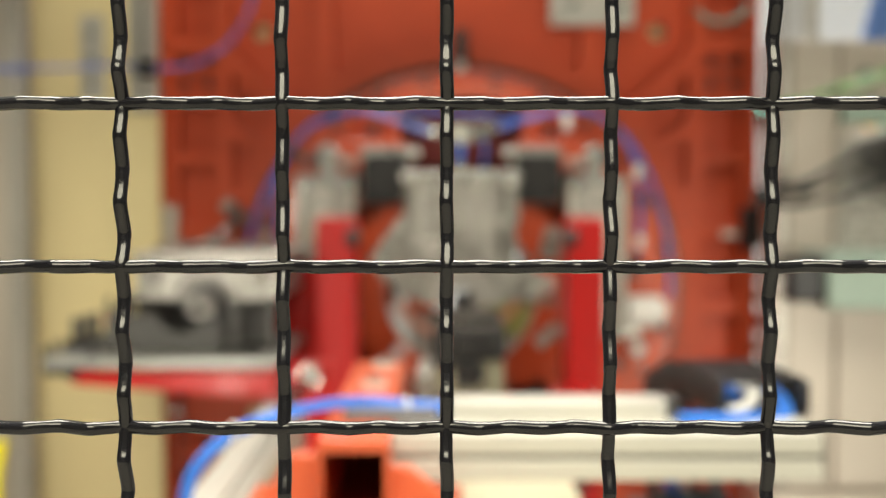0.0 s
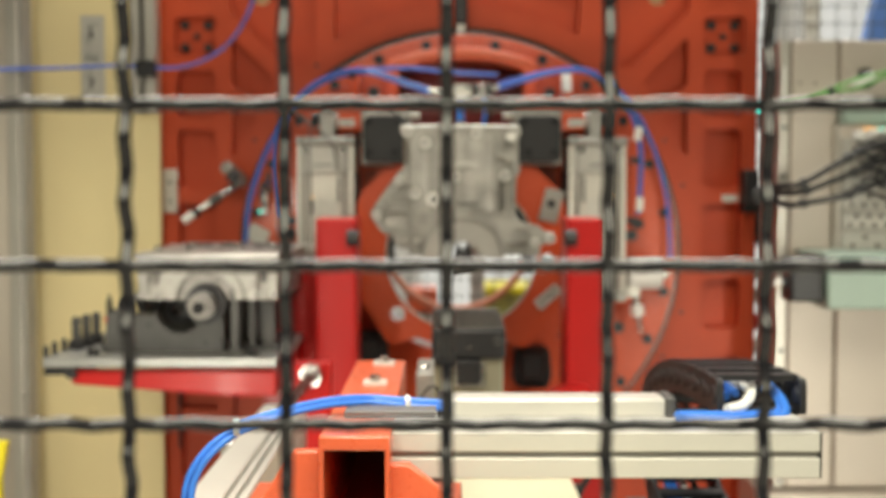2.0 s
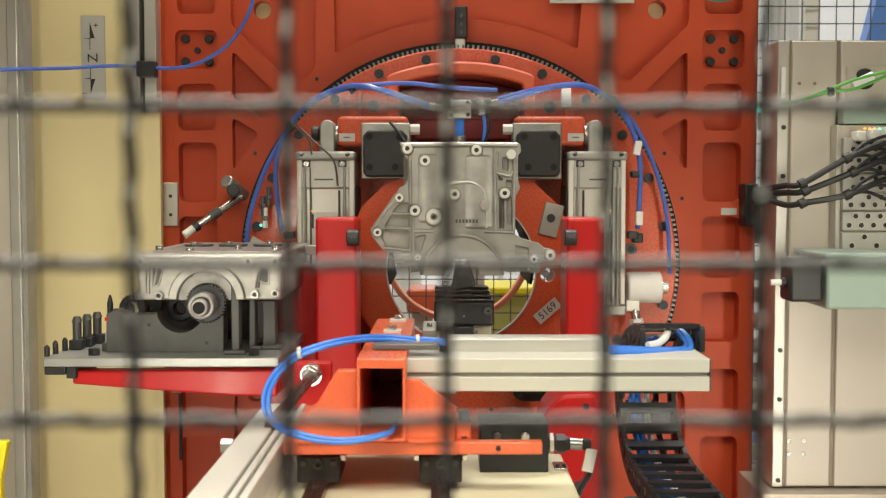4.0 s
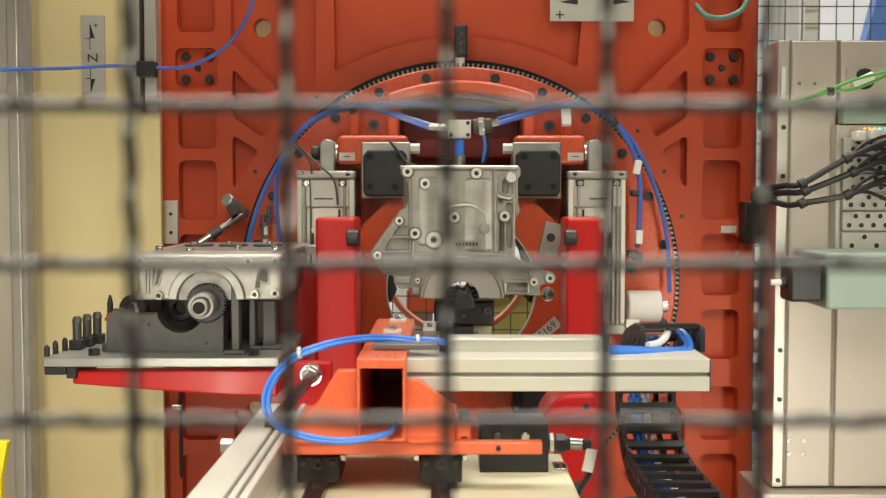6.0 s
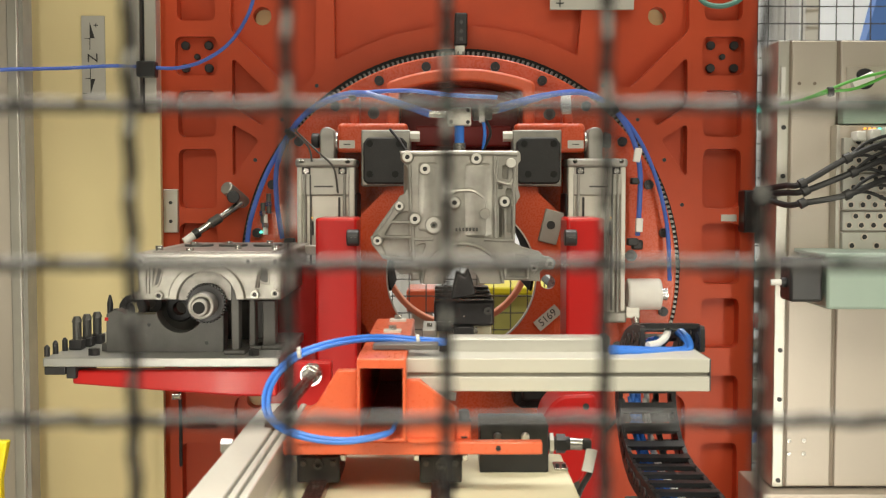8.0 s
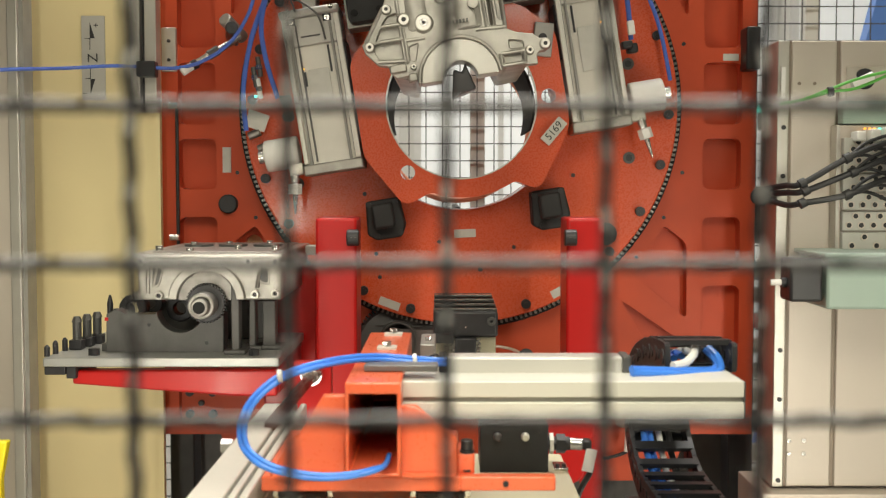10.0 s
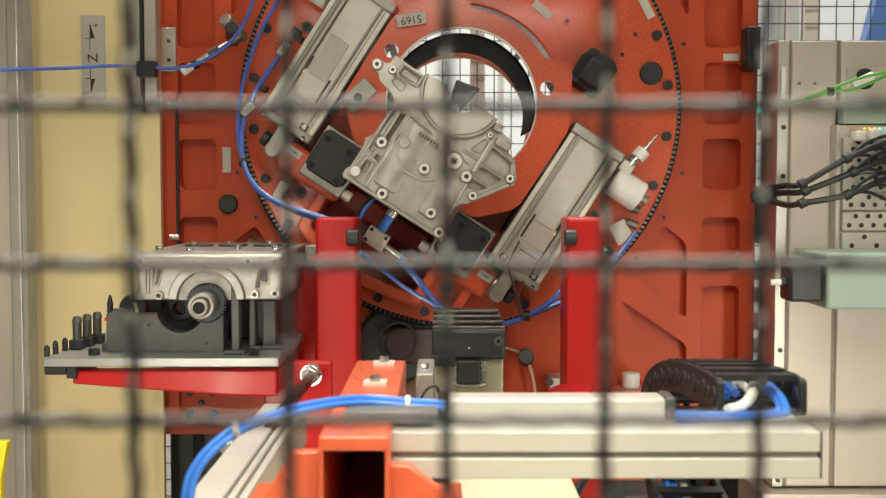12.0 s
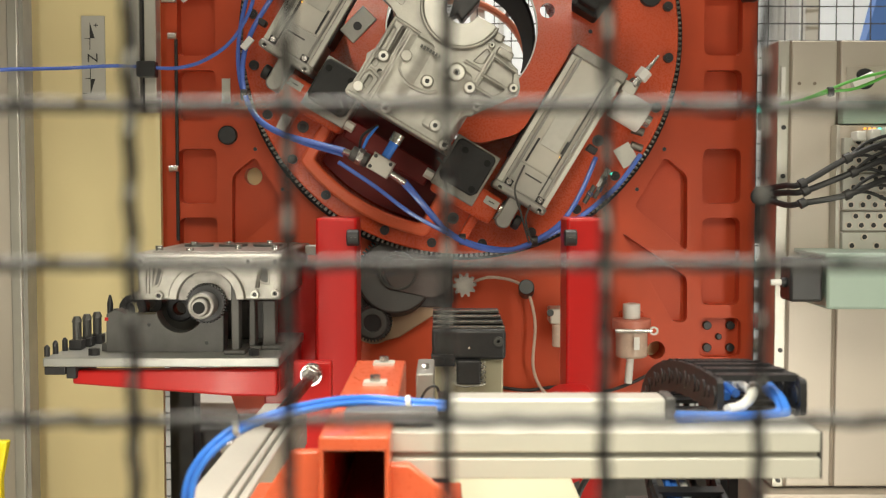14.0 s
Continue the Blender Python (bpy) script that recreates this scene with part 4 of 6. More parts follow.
cradle += [(cc[0] + 0.042 * math.cos(radians(a)), cc[1] + 0.042 * math.sin(radians(a))) for a in range(185, 356, 17)]
cradle += [(-0.425, 1.1812), (-0.4151, 1.1629), (-0.4047, 1.1812), (-0.3936, 1.1771), (-0.3944, 1.1036)]
cradle = [(x, max(z, PT)) for x, z in cradle]
part("front_cradle", prism(mesh(), cradle, 2.02, 2.06), GREYCAST, fixture, bevel=0.003)
for x, z in ((-0.5278, 1.1578), (-0.4246, 1.1251)):
    part("cradle_hole", rod(mesh(), (x, 2.0185, z), (x, 2.0215, z), 0.0035, 12), BLACK, fixture)
for x, y in ((-0.5846, 2.12), (-0.4963, 2.12), (-0.5794, 2.22)):
    part("bearing_half", ring(mesh(), (x, 1.1768), 0.012, 0.026, y, y + 0.03, 24), BLACKMET, fixture, bevel=0.002)
part("paint_dot", block((-0.6068, 1.1649), (-0.6008, 1.171), 2.017, 2.022), RED, fixture)
part("step", block((-0.6168, PT), (-0.5948, PT + 0.014), 2.03, 2.12), GREYCAST, fixture, bevel=0.002)
part("rear_cradle", prism(mesh(), cradle, 2.28, 2.32), GREYCAST, fixture, bevel=0.003)
for x, w, z, y in ((-0.3695, 0.0145, 1.2337, 2.0), (-0.3483, 0.012, 1.2017, 2.05), (-0.3187, 0.024, 1.1976, 2.06)):
    part("support_post", block((x - w / 2, PT), (x + w / 2, z), y, y + 0.03), GREYCAST, fixture, bevel=0.002)
    part("post_foot", block((x - w / 2 - 0.012, PT), (x + w / 2 + 0.012, PT + 0.008), y - 0.01, y + 0.04), GREYCAST, fixture, bevel=0.002)
part("back_wall", block((-0.4274, PT), (-0.3283, 1.1839), 2.2, 2.24), GREYCAST, fixture, bevel=0.003)
part("bolt", rod(mesh(), (-0.6166, 1.985, PT), (-0.6166, 1.985, PT + 0.012), 0.010, 6), BLACKMET, fixture)
part("bolt", rod(mesh(), (-0.3341, 1.985, PT), (-0.3341, 1.985, PT + 0.010), 0.010, 6), BLACKMET, fixture)
pins = []
for x, y, h, r in ((-0.6944, 1.97, 0.020, 0.005), (-0.6899, 2.0, 0.024, 0.005), (-0.6864, 2.04, 0.024, 0.005), (-0.6565, 2.22, 0.085, 0.006), (-0.6357, 2.3, 0.06, 0.006)):
    pin = thing("locating_pin", (x, y, PT), "slim dark steel locating pin with a pointed tip", "pin", "pins on the pallet")
    bm = rod(mesh(), (x, y, PT), (x, y, PT + h * 0.8), r, 14)
    part("shank", bm, BLACKMET, pin)
    part("tip", rod(mesh(), (x, y, PT + h * 0.8), (x, y, PT + h), r, 14, r * 0.35), BLACKMET, pin)
for x, y in ((-0.6704, 2.06), (-0.6645, 2.1), (-0.6579, 2.14), (-0.6378, 2.2)):
    st = thing("spring_stop", (x, y, PT), "dark steel stop with hexagonal collar", "stop", "stops on the pallet")
    part("base", block((x - 0.012, PT), (x + 0.012, PT + 0.018), y - 0.012, y + 0.012), BLACKMET, st, bevel=0.002)
    part("barrel", rod(mesh(), (x, y, PT + 0.018), (x, y, PT + 0.050), 0.008, 16), GREYCAST, st)
    part("cap", rod(mesh(), (x, y, PT + 0.050), (x, y, PT + 0.060), 0.010, 6, 0.006), GREYCAST, st)

OILED = mat("oiled_turned_steel", (0.30, 0.285, 0.265), 0.46, 0.85, 0.25, 40, 0.1, 400)
crankcase = thing("lower_crankcase", (-0.4146, 2.2, PT), "cast aluminium lower crankcase with protruding crankshaft", "engine block")
cb = (-0.4186, 1.2035)
arc = [(cb[0] + 0.052 * math.cos(radians(a)), cb[1] + 0.052 * math.sin(radians(a))) for a in range(0, 181, 15)]
wall = [(-0.5449, 1.281), (-0.2865, 1.281), (-0.2871, 1.2045), (-0.3634, 1.2045)] + arc[1:-1] + [(-0.4838, 1.2045), (-0.5581, 1.2045), (-0.5539, 1.2156), (-0.5408, 1.2207)]
part("end_wall", prism(mesh(), wall, 2.0, 2.03), CAST, crankcase, bevel=0.003)
part("end_wall", prism(mesh(), wall, 2.36, 2.39), CAST, crankcase, bevel=0.003)
part("side_wall", block((-0.5427, 1.2106), (-0.5327, 1.28), 2.03, 2.36), CAST, crankcase, bevel=0.002)
part("side_wall", block((-0.2964, 1.2055), (-0.2874, 1.28), 2.03, 2.36), CAST, crankcase, bevel=0.002)
part("top_flange", block((-0.5508, 1.2789), (-0.2844, 1.287), 1.994, 2.40), MACHINED, crankcase, bevel=0.002)
part("deck", block((-0.5227, 1.2865), (-0.3044, 1.289), 2.03, 2.38), CAST, crankcase, bevel=0.001)
for x, y, h in ((-0.5227, 2.08, 0.008), (-0.4847, 2.2, 0.010), (-0.4346, 2.3, 0.006), (-0.3845, 2.12, 0.008), (-0.3445, 2.25, 0.010), (-0.3124, 2.1, 0.009), (-0.4596, 2.05, 0.005)):
    part("stud", rod(mesh(), (x, y, 1.287), (x, y, 1.289 + h), 0.007, 16), STEEL, crankcase)
for x in (-0.4797, -0.4126, -0.3445):
    part("bore_rim", rod(mesh(), (x, 2.22, 1.288), (x, 2.22, 1.29 + 0.003), 0.028, 32), GREYCAST, crankcase)
part("bearing_arch", ring(mesh(), cb, 0.052, 0.068, 1.990, 2.02, 32, 2, 178), CAST, crankcase, bevel=0.002)
part("bearing_cap", ring(mesh(), cb, 0.026, 0.0525, 2.004, 2.03, 32, 0, 180), OILED, crankcase, bevel=0.001)
part("lug", block((-0.2748, 1.2898), (-0.2254, 1.2695), 2.25, 2.27), CAST, crankcase, bevel=0.003)
part("lug_hole", rod(mesh(), (-0.2331, 2.249, 1.2797), (-0.2334, 2.252, 1.2795), 0.006, 16), BLACKMET, crankcase)
for x, z in ((-0.5028, 1.2126), (-0.3332, 1.2146), (-0.297, 1.2166), (-0.535, 1.2729), (-0.3447, 1.2729), (-0.2966, 1.2739)):
    b = part("boss", ring(mesh(), (x, z), 0.004, 0.0075, 1.990, 2.003, 20), MACHINED, crankcase, bevel=0.0006)
    part("hole", rod(mesh(), (x, 1.995, z), (x, 2.001, z), 0.0042, 14), BLACKMET, b)
part("hole", rod(mesh(), (-0.4469, 1.999, 1.2489), (-0.4476, 2.002, 1.2487), 0.004, 12), BLACKMET, crankcase)
for a, b in (((-0.5227, 1.999, 1.274), (-0.5235, 1.999, 1.2157)), ((-0.5047, 1.999, 1.274), (-0.5133, 1.999, 1.2308)), ((-0.3225, 1.999, 1.274), (-0.3299, 1.999, 1.2258))):
    part("rib", hose(mesh(), [a, b], 0.004, 8, 4), CAST, crankcase)
for o in ([(-0.5171, 1.2659), (-0.4931, 1.2659), (-0.5036, 1.2277), (-0.5177, 1.2237)], [(-0.3327, 1.2659), (-0.3067, 1.2659), (-0.3069, 1.2297), (-0.327, 1.2357)]):
    part("pocket_rim", prism(mesh(), rounded(o, 0.006), 1.9975, 2.003), CAST, crankcase, bevel=0.001)
    cxm = sum(q[0] for q in o) / 4
    czm = sum(q[1] for q in o) / 4
    # Darker patch in place of the shade inside the pocket, not cut in.
    part("pocket", prism(mesh(), rounded([(cxm + (q[0] - cxm) * 0.7, czm + (q[1] - czm) * 0.75) for q in o], 0.005), 1.9968, 2.0), GREYCAST, crankcase)
shaft = part("crank_nose", rod(mesh(), (cb[0], 1.955, cb[1] - 0.004), (cb[0], 2.1, cb[1] - 0.004), 0.020, 32), OILED, crankcase, "oiled steel crankshaft nose", bevel=0.002)
part("gear", ring(mesh(), (cb[0], cb[1] - 0.004), 0.019, 0.033, 1.985, 2.0, 40), BLACKMET, shaft, bevel=0.002)
bm = mesh()
for i in range(36):
    a = 2 * math.pi * i / 36
    m = Matrix.Translation((cb[0] + 0.034 * math.cos(a), 1.9925, cb[1] - 0.004 + 0.034 * math.sin(a))) @ Matrix.Rotation(-a, 4, "Y") @ Matrix.Diagonal((0.0035, 0.014, 0.003, 1))
    bmesh.ops.create_cube(bm, size=1, matrix=m)
part("gear_teeth", bm, BLACKMET, shaft, kind="stuff")
part("collar", ring(mesh(), (cb[0], cb[1] - 0.005), 0.015, 0.023, 1.945, 1.985, 36), OILED, shaft, bevel=0.002)
part("journal", rod(mesh(), (cb[0], 1.93, cb[1] - 0.006), (cb[0], 1.956, cb[1] - 0.006), 0.0155, 32), OILED, shaft, bevel=0.002)
part("bore", rod(mesh(), (cb[0], 1.9285, cb[1] - 0.006), (cb[0], 1.932, cb[1] - 0.006), 0.0105, 24), RUBBER, shaft)

pushrod = thing("push_rod", (-0.208, 1.75, 1.1078), "oily steel push rod with a hexagonal nut", "push rod")
part("rod", rod(mesh(), (-0.2083, 1.76, 1.1052), (-0.2225, 1.45, 1.0959), 0.009, 20), mat("oiled_dark_steel", (0.16, 0.08, 0.07), 0.25, 0.8, 0.1, 20, 0.03, 300), pushrod)
part("nut", rod(mesh(), (-0.2074, 1.745, 1.1095), (-0.2068, 1.77, 1.1098), 0.0145, 6), STEEL, pushrod, bevel=0.002)
part("washer", rod(mesh(), (-0.208, 1.765, 1.1079), (-0.2065, 1.775, 1.1099), 0.0175, 24), STEEL, pushrod)
part("bracket", block((-0.2068 - 0.03, 0), (-0.2068 + 0.03, 1.128), 1.775, 1.80), RED, pushrod, bevel=0.003)
cover = thing("red_motor_cover", (0.2313, 2.05, 0), "glossy red rounded motor cover", "cover")
part("hood", prism(mesh(), rounded([(0.1782, 0.8702), (0.1776, 0.9979), (0.2077, 1.0335), (0.2762, 1.0355), (0.2765, 0.9928), (0.2491, 0.8702)], 0.03), 2.0, 2.12), RED, cover, bevel=0.005)
part("bolt", rod(mesh(), (0.2547, 1.996, 1.0139), (0.2555, 2.002, 1.0128), 0.006, 12), BLACKMET, cover)
part("foot", block((0.1858, 0), (0.2474, 0.8753), 2.02, 2.1), GREYCAST, cover)

# ---------------- table, guide rails and left beam ----------------
TZ = 1.0327
bench = thing("machine_table", (-0.05, 1.2, 0), "cream topped machine table on a dark frame", "table")
part("top", block((-0.26, TZ - 0.03), (0.165, TZ), 0.75, 1.56), TABLE, bench, bevel=0.004)
part("frame", block((-0.24, 0), (0.15, TZ - 0.03), 0.8, 1.54), BLACKMET, bench)
for x in (-0.1518, -0.0027):
    rail = thing("guide_rail", (x, 1.2, TZ), "dark steel linear guide rail with counterbored holes", "guide rail", "pair of guide rails")
    bm = block((x - 0.0115, TZ), (x + 0.0115, TZ + 0.014), 0.76, 1.55)
    part("rail", bm, mat("oiled_rail_steel", (0.20, 0.10, 0.085), 0.25, 0.8, 0.1, 20, 0.03, 300) if "oiled_rail_steel" not in bpy.data.materials else bpy.data.materials["oiled_rail_steel"], rail, bevel=0.002)
    for i in range(13):
        part("plug", rod(mesh(), (x, 0.79 + i * 0.06, TZ + 0.013), (x, 0.79 + i * 0.06, TZ + 0.0146), 0.0055, 14), STEEL, rail)
beam_l = thing("profile_beam", (-0.2287, 1.3, 0), "silver slotted aluminium beam running into the cell", "beam")
bx0, bx1 = -0.2584, -0.1969
bz = 1.0915
bm = mesh()
for a, b in ((0, 0.60), (0.67, 0.79), (0.86, 1.0)):
    slab(bm, (bx0 + (bx1 - bx0) * a, bz - 0.03), (bx0 + (bx1 - bx0) * b, bz), 0.7, 1.62)
part("profile", bm, PROFILE, beam_l, bevel=0.002)
for a, b in ((0.60, 0.67), (0.79, 0.86)):
    part("slot_bed", block((bx0 + (bx1 - bx0) * a, bz - 0.03), (bx0 + (bx1 - bx0) * b, bz - 0.009), 0.7, 1.62), GREYCAST, beam_l)
part("web", block((bx0, bz - 0.06), (bx1, bz - 0.032), 0.7, 1.62), PROFILE, beam_l, bevel=0.002)
part("stand", block((bx0 + 0.01, 0), (bx1 - 0.01, bz - 0.06), 0.8, 0.86), ALU, beam_l)
part("stop_bolt", rod(mesh(), (-0.2694, 1.36, 1.0884), (-0.2557, 1.36, 1.0884), 0.009, 6), STEEL, beam_l)

# ---------------- the carriage ----------------
carriage = thing("transfer_carriage", (-0.0788, 1.5, TZ + 0.014), "orange welded carriage with a silver cross beam", "carriage")
for x in (-0.1518, -0.0027):
    brg = part("bearing", block((x - 0.026, TZ + 0.010), (x + 0.026, 1.0766), 1.36, 1.44), BLACKMET, carriage, "black linear guide bearing", bevel=0.003)
    for sd in (-1, 1):
        part("flange", block((x + sd * 0.026, 1.069), (x + sd * 0.033, 1.0766), 1.365, 1.44), STEEL, brg, bevel=0.001)
    part("grease_port", ring(mesh(), (x, 1.0662), 0.003, 0.006, 1.356, 1.361, 16), GREYCAST, brg)
    for dx, dz in ((-0.018, 0.006), (0.018, 0.006), (0, 0.009)):
        part("screw", rod(mesh(), (x + dx, 1.356, 1.0676 + dz - 0.006), (x + dx, 1.361, 1.0676 + dz - 0.006), 0.0035, 12), GREYCAST, brg)
part("base_plate", block((-0.1909, 1.0844), (0.0188, 1.1007), 1.33, 1.56), ORANGE, carriage, bevel=0.002)
part("stop_arm", block((0.018, 1.0844 + 0.0004), (0.1185, 1.1007 - 0.0004), 1.3305, 1.346), ORANGE, carriage, bevel=0.002)
part("bolt_block", block((0.0142, 1.0978), (0.0338, 1.1217), 1.345, 1.40), ORANGE, carriage, bevel=0.003)
for v in (1.1292, 1.1094):
    part("bolt", rod(mesh(), (0.0255, 1.352, v - 0.006), (0.0255, 1.352, v + 0.006), 0.0065, 14), BLACKMET, carriage, bevel=0.0015)
    part("bolt_washer", rod(mesh(), (0.0255, 1.352, v - 0.008), (0.0255, 1.352, v - 0.0055), 0.008, 20), BLACKMET, carriage)
part("bolt_hole", rod(mesh(), (0.0658, 1.3285, 1.0929), (0.066, 1.332, 1.0921), 0.0032, 12), BLACK, carriage)
tx0, tx1 = -0.101, -0.0433
tz0, tz1 = 1.1046, 1.2032
tube = block((tx0, tz0), (tx1, tz1), 1.31, 1.72)
tube = carve(tube, block((tx0 + 0.004, tz0 + 0.004), (tx1 - 0.004, tz1 - 0.012), 1.2, 1.71))
part("square_tube", tube, ORANGE, carriage, bevel=0.003)
part("gusset", prism(mesh(), [(-0.1018, 1.1867), (-0.1252, 1.1867), (-0.1502, 1.1461), (-0.1603, 1.1394), (-0.1828, 1.1001), (-0.1021, 1.1001)], 1.33, 1.342), ORANGE, carriage, bevel=0.002)
part("gusset", prism(mesh(), [(-0.0456, 1.1752), (-0.0281, 1.1752), (0.0148, 1.1414), (0.0148, 1.1001), (-0.0457, 1.1001)], 1.33, 1.342), ORANGE, carriage, bevel=0.002)
part("weld_bead", hose(mesh(), [(-0.0416, 1.328, 1.1025), (-0.0261, 1.327, 1.1021), (-0.0094, 1.328, 1.1025), (0.0134, 1.327, 1.1021)], 0.003, 8), ORANGE, carriage)
part("weld_bead", hose(mesh(), [(-0.1771, 1.328, 1.1019), (-0.1502, 1.327, 1.1021), (-0.1234, 1.328, 1.1025), (-0.1046, 1.327, 1.1021)], 0.003, 8), ORANGE, carriage)
for x, y in ((-0.0673, 1.69), (-0.0698, 1.56)):
    lp = part("lid_plate", block((x - 0.012, tz1), (x + 0.012, tz1 + 0.003), y - 0.012, y + 0.012), WHITE, carriage)
    part("screw", rod(mesh(), (x, y, tz1 + 0.003), (x, y, tz1 + 0.009), 0.006, 6), STEEL, lp)
beam = part("cross_beam", block((-0.0468, 1.1547), (0.3245, 1.1721), 1.365, 1.445), WHITE, carriage, bevel=0.001)
part("beam_top", block((-0.0467, 1.1776), (0.3242, 1.1949), 1.365, 1.46), WHITE, beam, bevel=0.001)
part("beam_slot", block((-0.0461, 1.1714), (0.3231, 1.1783), 1.370, 1.44), HEADGREY, beam)
part("end_plate", block((0.3236, 1.1545), (0.3265, 1.194), 1.367, 1.458), GREYCAST, beam)
cyl = part("slide_cylinder", block((0.0043, 1.1895), (0.2035, 1.2126), 1.425, 1.46), BEAMW, carriage, "silver rectangular pneumatic slide", bevel=0.003)
part("end_cap", block((-0.005, 1.188), (0.0057, 1.214), 1.423, 1.461), BLACKMET, cyl, bevel=0.002)
part("end_cap", block((0.2022, 1.188), (0.2121, 1.214), 1.423, 1.461), GREYCAST, cyl, bevel=0.002)
part("slide_rail", block((-0.0860, tz1 + 0.0005), (-0.0058, 1.2105), 1.377, 1.405), mat("grey_slide_rail", (0.17, 0.168, 0.165), 0.4, 0.4, 0.08, 14, 0.04), carriage, bevel=0.001)
# gripper
g = part("gripper", block((-0.0170, 1.1436), (0.0960, 1.1900), 2.12, 2.22), BLACKMET, carriage, "black gripper block with grooved top", bevel=0.005)
for i in range(4):
    x1 = 0.0950 - 0.0022 * i
    part("groove_bar", block((-0.0160, 1.1885 + 0.0062 * i), (x1, 1.1935 + 0.0062 * i), 2.126 + 0.020 * i, 2.22), WORNBLACK, g, bevel=0.0015)
    # Steel strip drawn in place of the highlight along each bar.
    part("bright_edge", block((-0.0155, 1.1929 + 0.0062 * i), (x1 - 0.0005, 1.1938 + 0.0062 * i), 2.1255 + 0.020 * i, 2.136 + 0.020 * i), STEEL, g)
part("eye_bolt", ring(mesh(), (0.0845, 1.1720), 0.003, 0.0075, 2.113, 2.121, 20), GREYCAST, g)
part("set_screw", rod(mesh(), (0.0400, 2.116, 1.1620), (0.0400, 2.121, 1.1620), 0.0018, 8), STEEL, g)
part("gripper_base", block((-0.0140, 1.0740), (0.0930, 1.1434), 2.135, 2.21), mat("olive_zinc_plate", (0.42, 0.39, 0.28), 0.4, 0.5, 0.1, 20, 0.05), carriage, bevel=0.003)
part("gripper_slide", block((0.0205, 1.1060), (0.0580, 1.1440), 2.11, 2.14), BLACKMET, g, bevel=0.003)
part("side_jaw", block((-0.0180, 1.1340), (0.0185, 1.1520), 2.112, 2.14), BLACKMET, g, bevel=0.002)
for x in (0.0175, 0.0615):
    part("spring", hose(mesh(), [(x + 0.003 * (-1) ** k, 2.115, 1.1410 - 0.0040 * k) for k in range(9)], 0.0019, 6, 4), STEEL, g)
part("chip_curl", hose(mesh(), [(0.0175, 2.112, 1.1080), (0.0300, 2.108, 1.1040), (0.0480, 2.108, 1.1050), (0.0640, 2.112, 1.1075)], 0.0016, 6, 4), STEEL, g)
side_block = part("side_block", block((-0.0326, 1.1386), (-0.0110, 1.1810), 1.76, 1.88), HEADGREY, carriage, bevel=0.002)
part("screw", rod(mesh(), (-0.0215, 1.80, 1.1810), (-0.0215, 1.80, 1.1870), 0.0050, 6), STEEL, side_block)
part("sensor_lead", hose(mesh(), [(-0.0300, 1.745, 1.1450), (-0.0200, 1.742, 1.1640), (-0.0080, 1.742, 1.1680), (-0.0030, 1.745, 1.1500)], 0.0016, 8), BLACK, side_block)
# stop block and proximity switch, standing on the table
stop = thing("stop_block", (0.0916, 1.48, TZ), "black stop block with a threaded proximity switch", "stop block")
part("block", block((0.048, TZ), (0.1371, 1.0954), 1.4525, 1.53), BLACK, stop, bevel=0.0015)
for u in (0.1062, 0.0705):
    part("knob", rod(mesh(), (u, 1.441, 1.0806), (u, 1.453, 1.0806), 0.0055, 16), ALU if u > 0.0844 else GREYCAST, stop, bevel=0.002)
part("foot_plate", block((0.1462, TZ), (0.1645, TZ + 0.003), 1.462, 1.50), STEEL, stop, bevel=0.001)
for k in (0, 1):
    part("foot_screw", rod(mesh(), (0.1513 + 0.008 * k, 1.475, TZ + 0.003), (0.1513 + 0.008 * k, 1.475, TZ + 0.006), 0.003, 6), BLACKMET, stop)
s1 = part("sensor", rod(mesh(), (0.1322, 1.47, 1.067), (0.1664, 1.47, 1.067), 0.009, 20), BLACKMET, stop, "threaded proximity switch")
part("nut", rod(mesh(), (0.1396, 1.47, 1.067), (0.1448, 1.47, 1.067), 0.014, 6), WHITE, s1)
part("nut", rod(mesh(), (0.1485, 1.47, 1.067), (0.1604, 1.47, 1.067), 0.013, 6), BLACK, s1)
part("plug_head", rod(mesh(), (0.1649, 1.47, 1.067), (0.1827, 1.47, 1.0655), 0.008, 20), STEEL, s1)
part("elbow", block((0.1813, 1.0595), (0.1946, 1.073), 1.462, 1.478), BLACKMET, s1, bevel=0.003)
part("lead", hose(mesh(), [(0.1902, 1.47, 1.0617), (0.1948, 1.47, 1.0332), (0.1816, 1.47, 1.0068), (0.1721, 1.47, 0.9804)], 0.004), BLACK, s1)
tagp = block((-0.007, -0.015), (0.007, 0.015), -0.002, 0.002)
bmesh.ops.transform(tagp, matrix=pose(*(0.1916, 1.463, 1.0461), 0, 12, 0), verts=tagp.verts)
part("cable_tag", tagp, WHITEP, s1)
# hose loop
loop = part("hose_loop", hose(mesh(), [(0.0043, 1.42, 1.2096), (-0.0314, 1.42, 1.2118), (-0.0671, 1.42, 1.2146), (-0.1003, 1.385, 1.2185), (-0.1375, 1.34, 1.2176), (-0.1727, 1.325, 1.2063), (-0.198, 1.315, 1.1844), (-0.2087, 1.31, 1.1599), (-0.2062, 1.31, 1.1366), (-0.1843, 1.285, 1.124), (-0.1519, 1.285, 1.1135), (-0.1195, 1.285, 1.1102), (-0.087, 1.285, 1.1135), (-0.0617, 1.3, 1.1181), (-0.0577, 1.36, 1.1162)], 0.0031, 12), BLUE, carriage, "blue pneumatic hose loop")
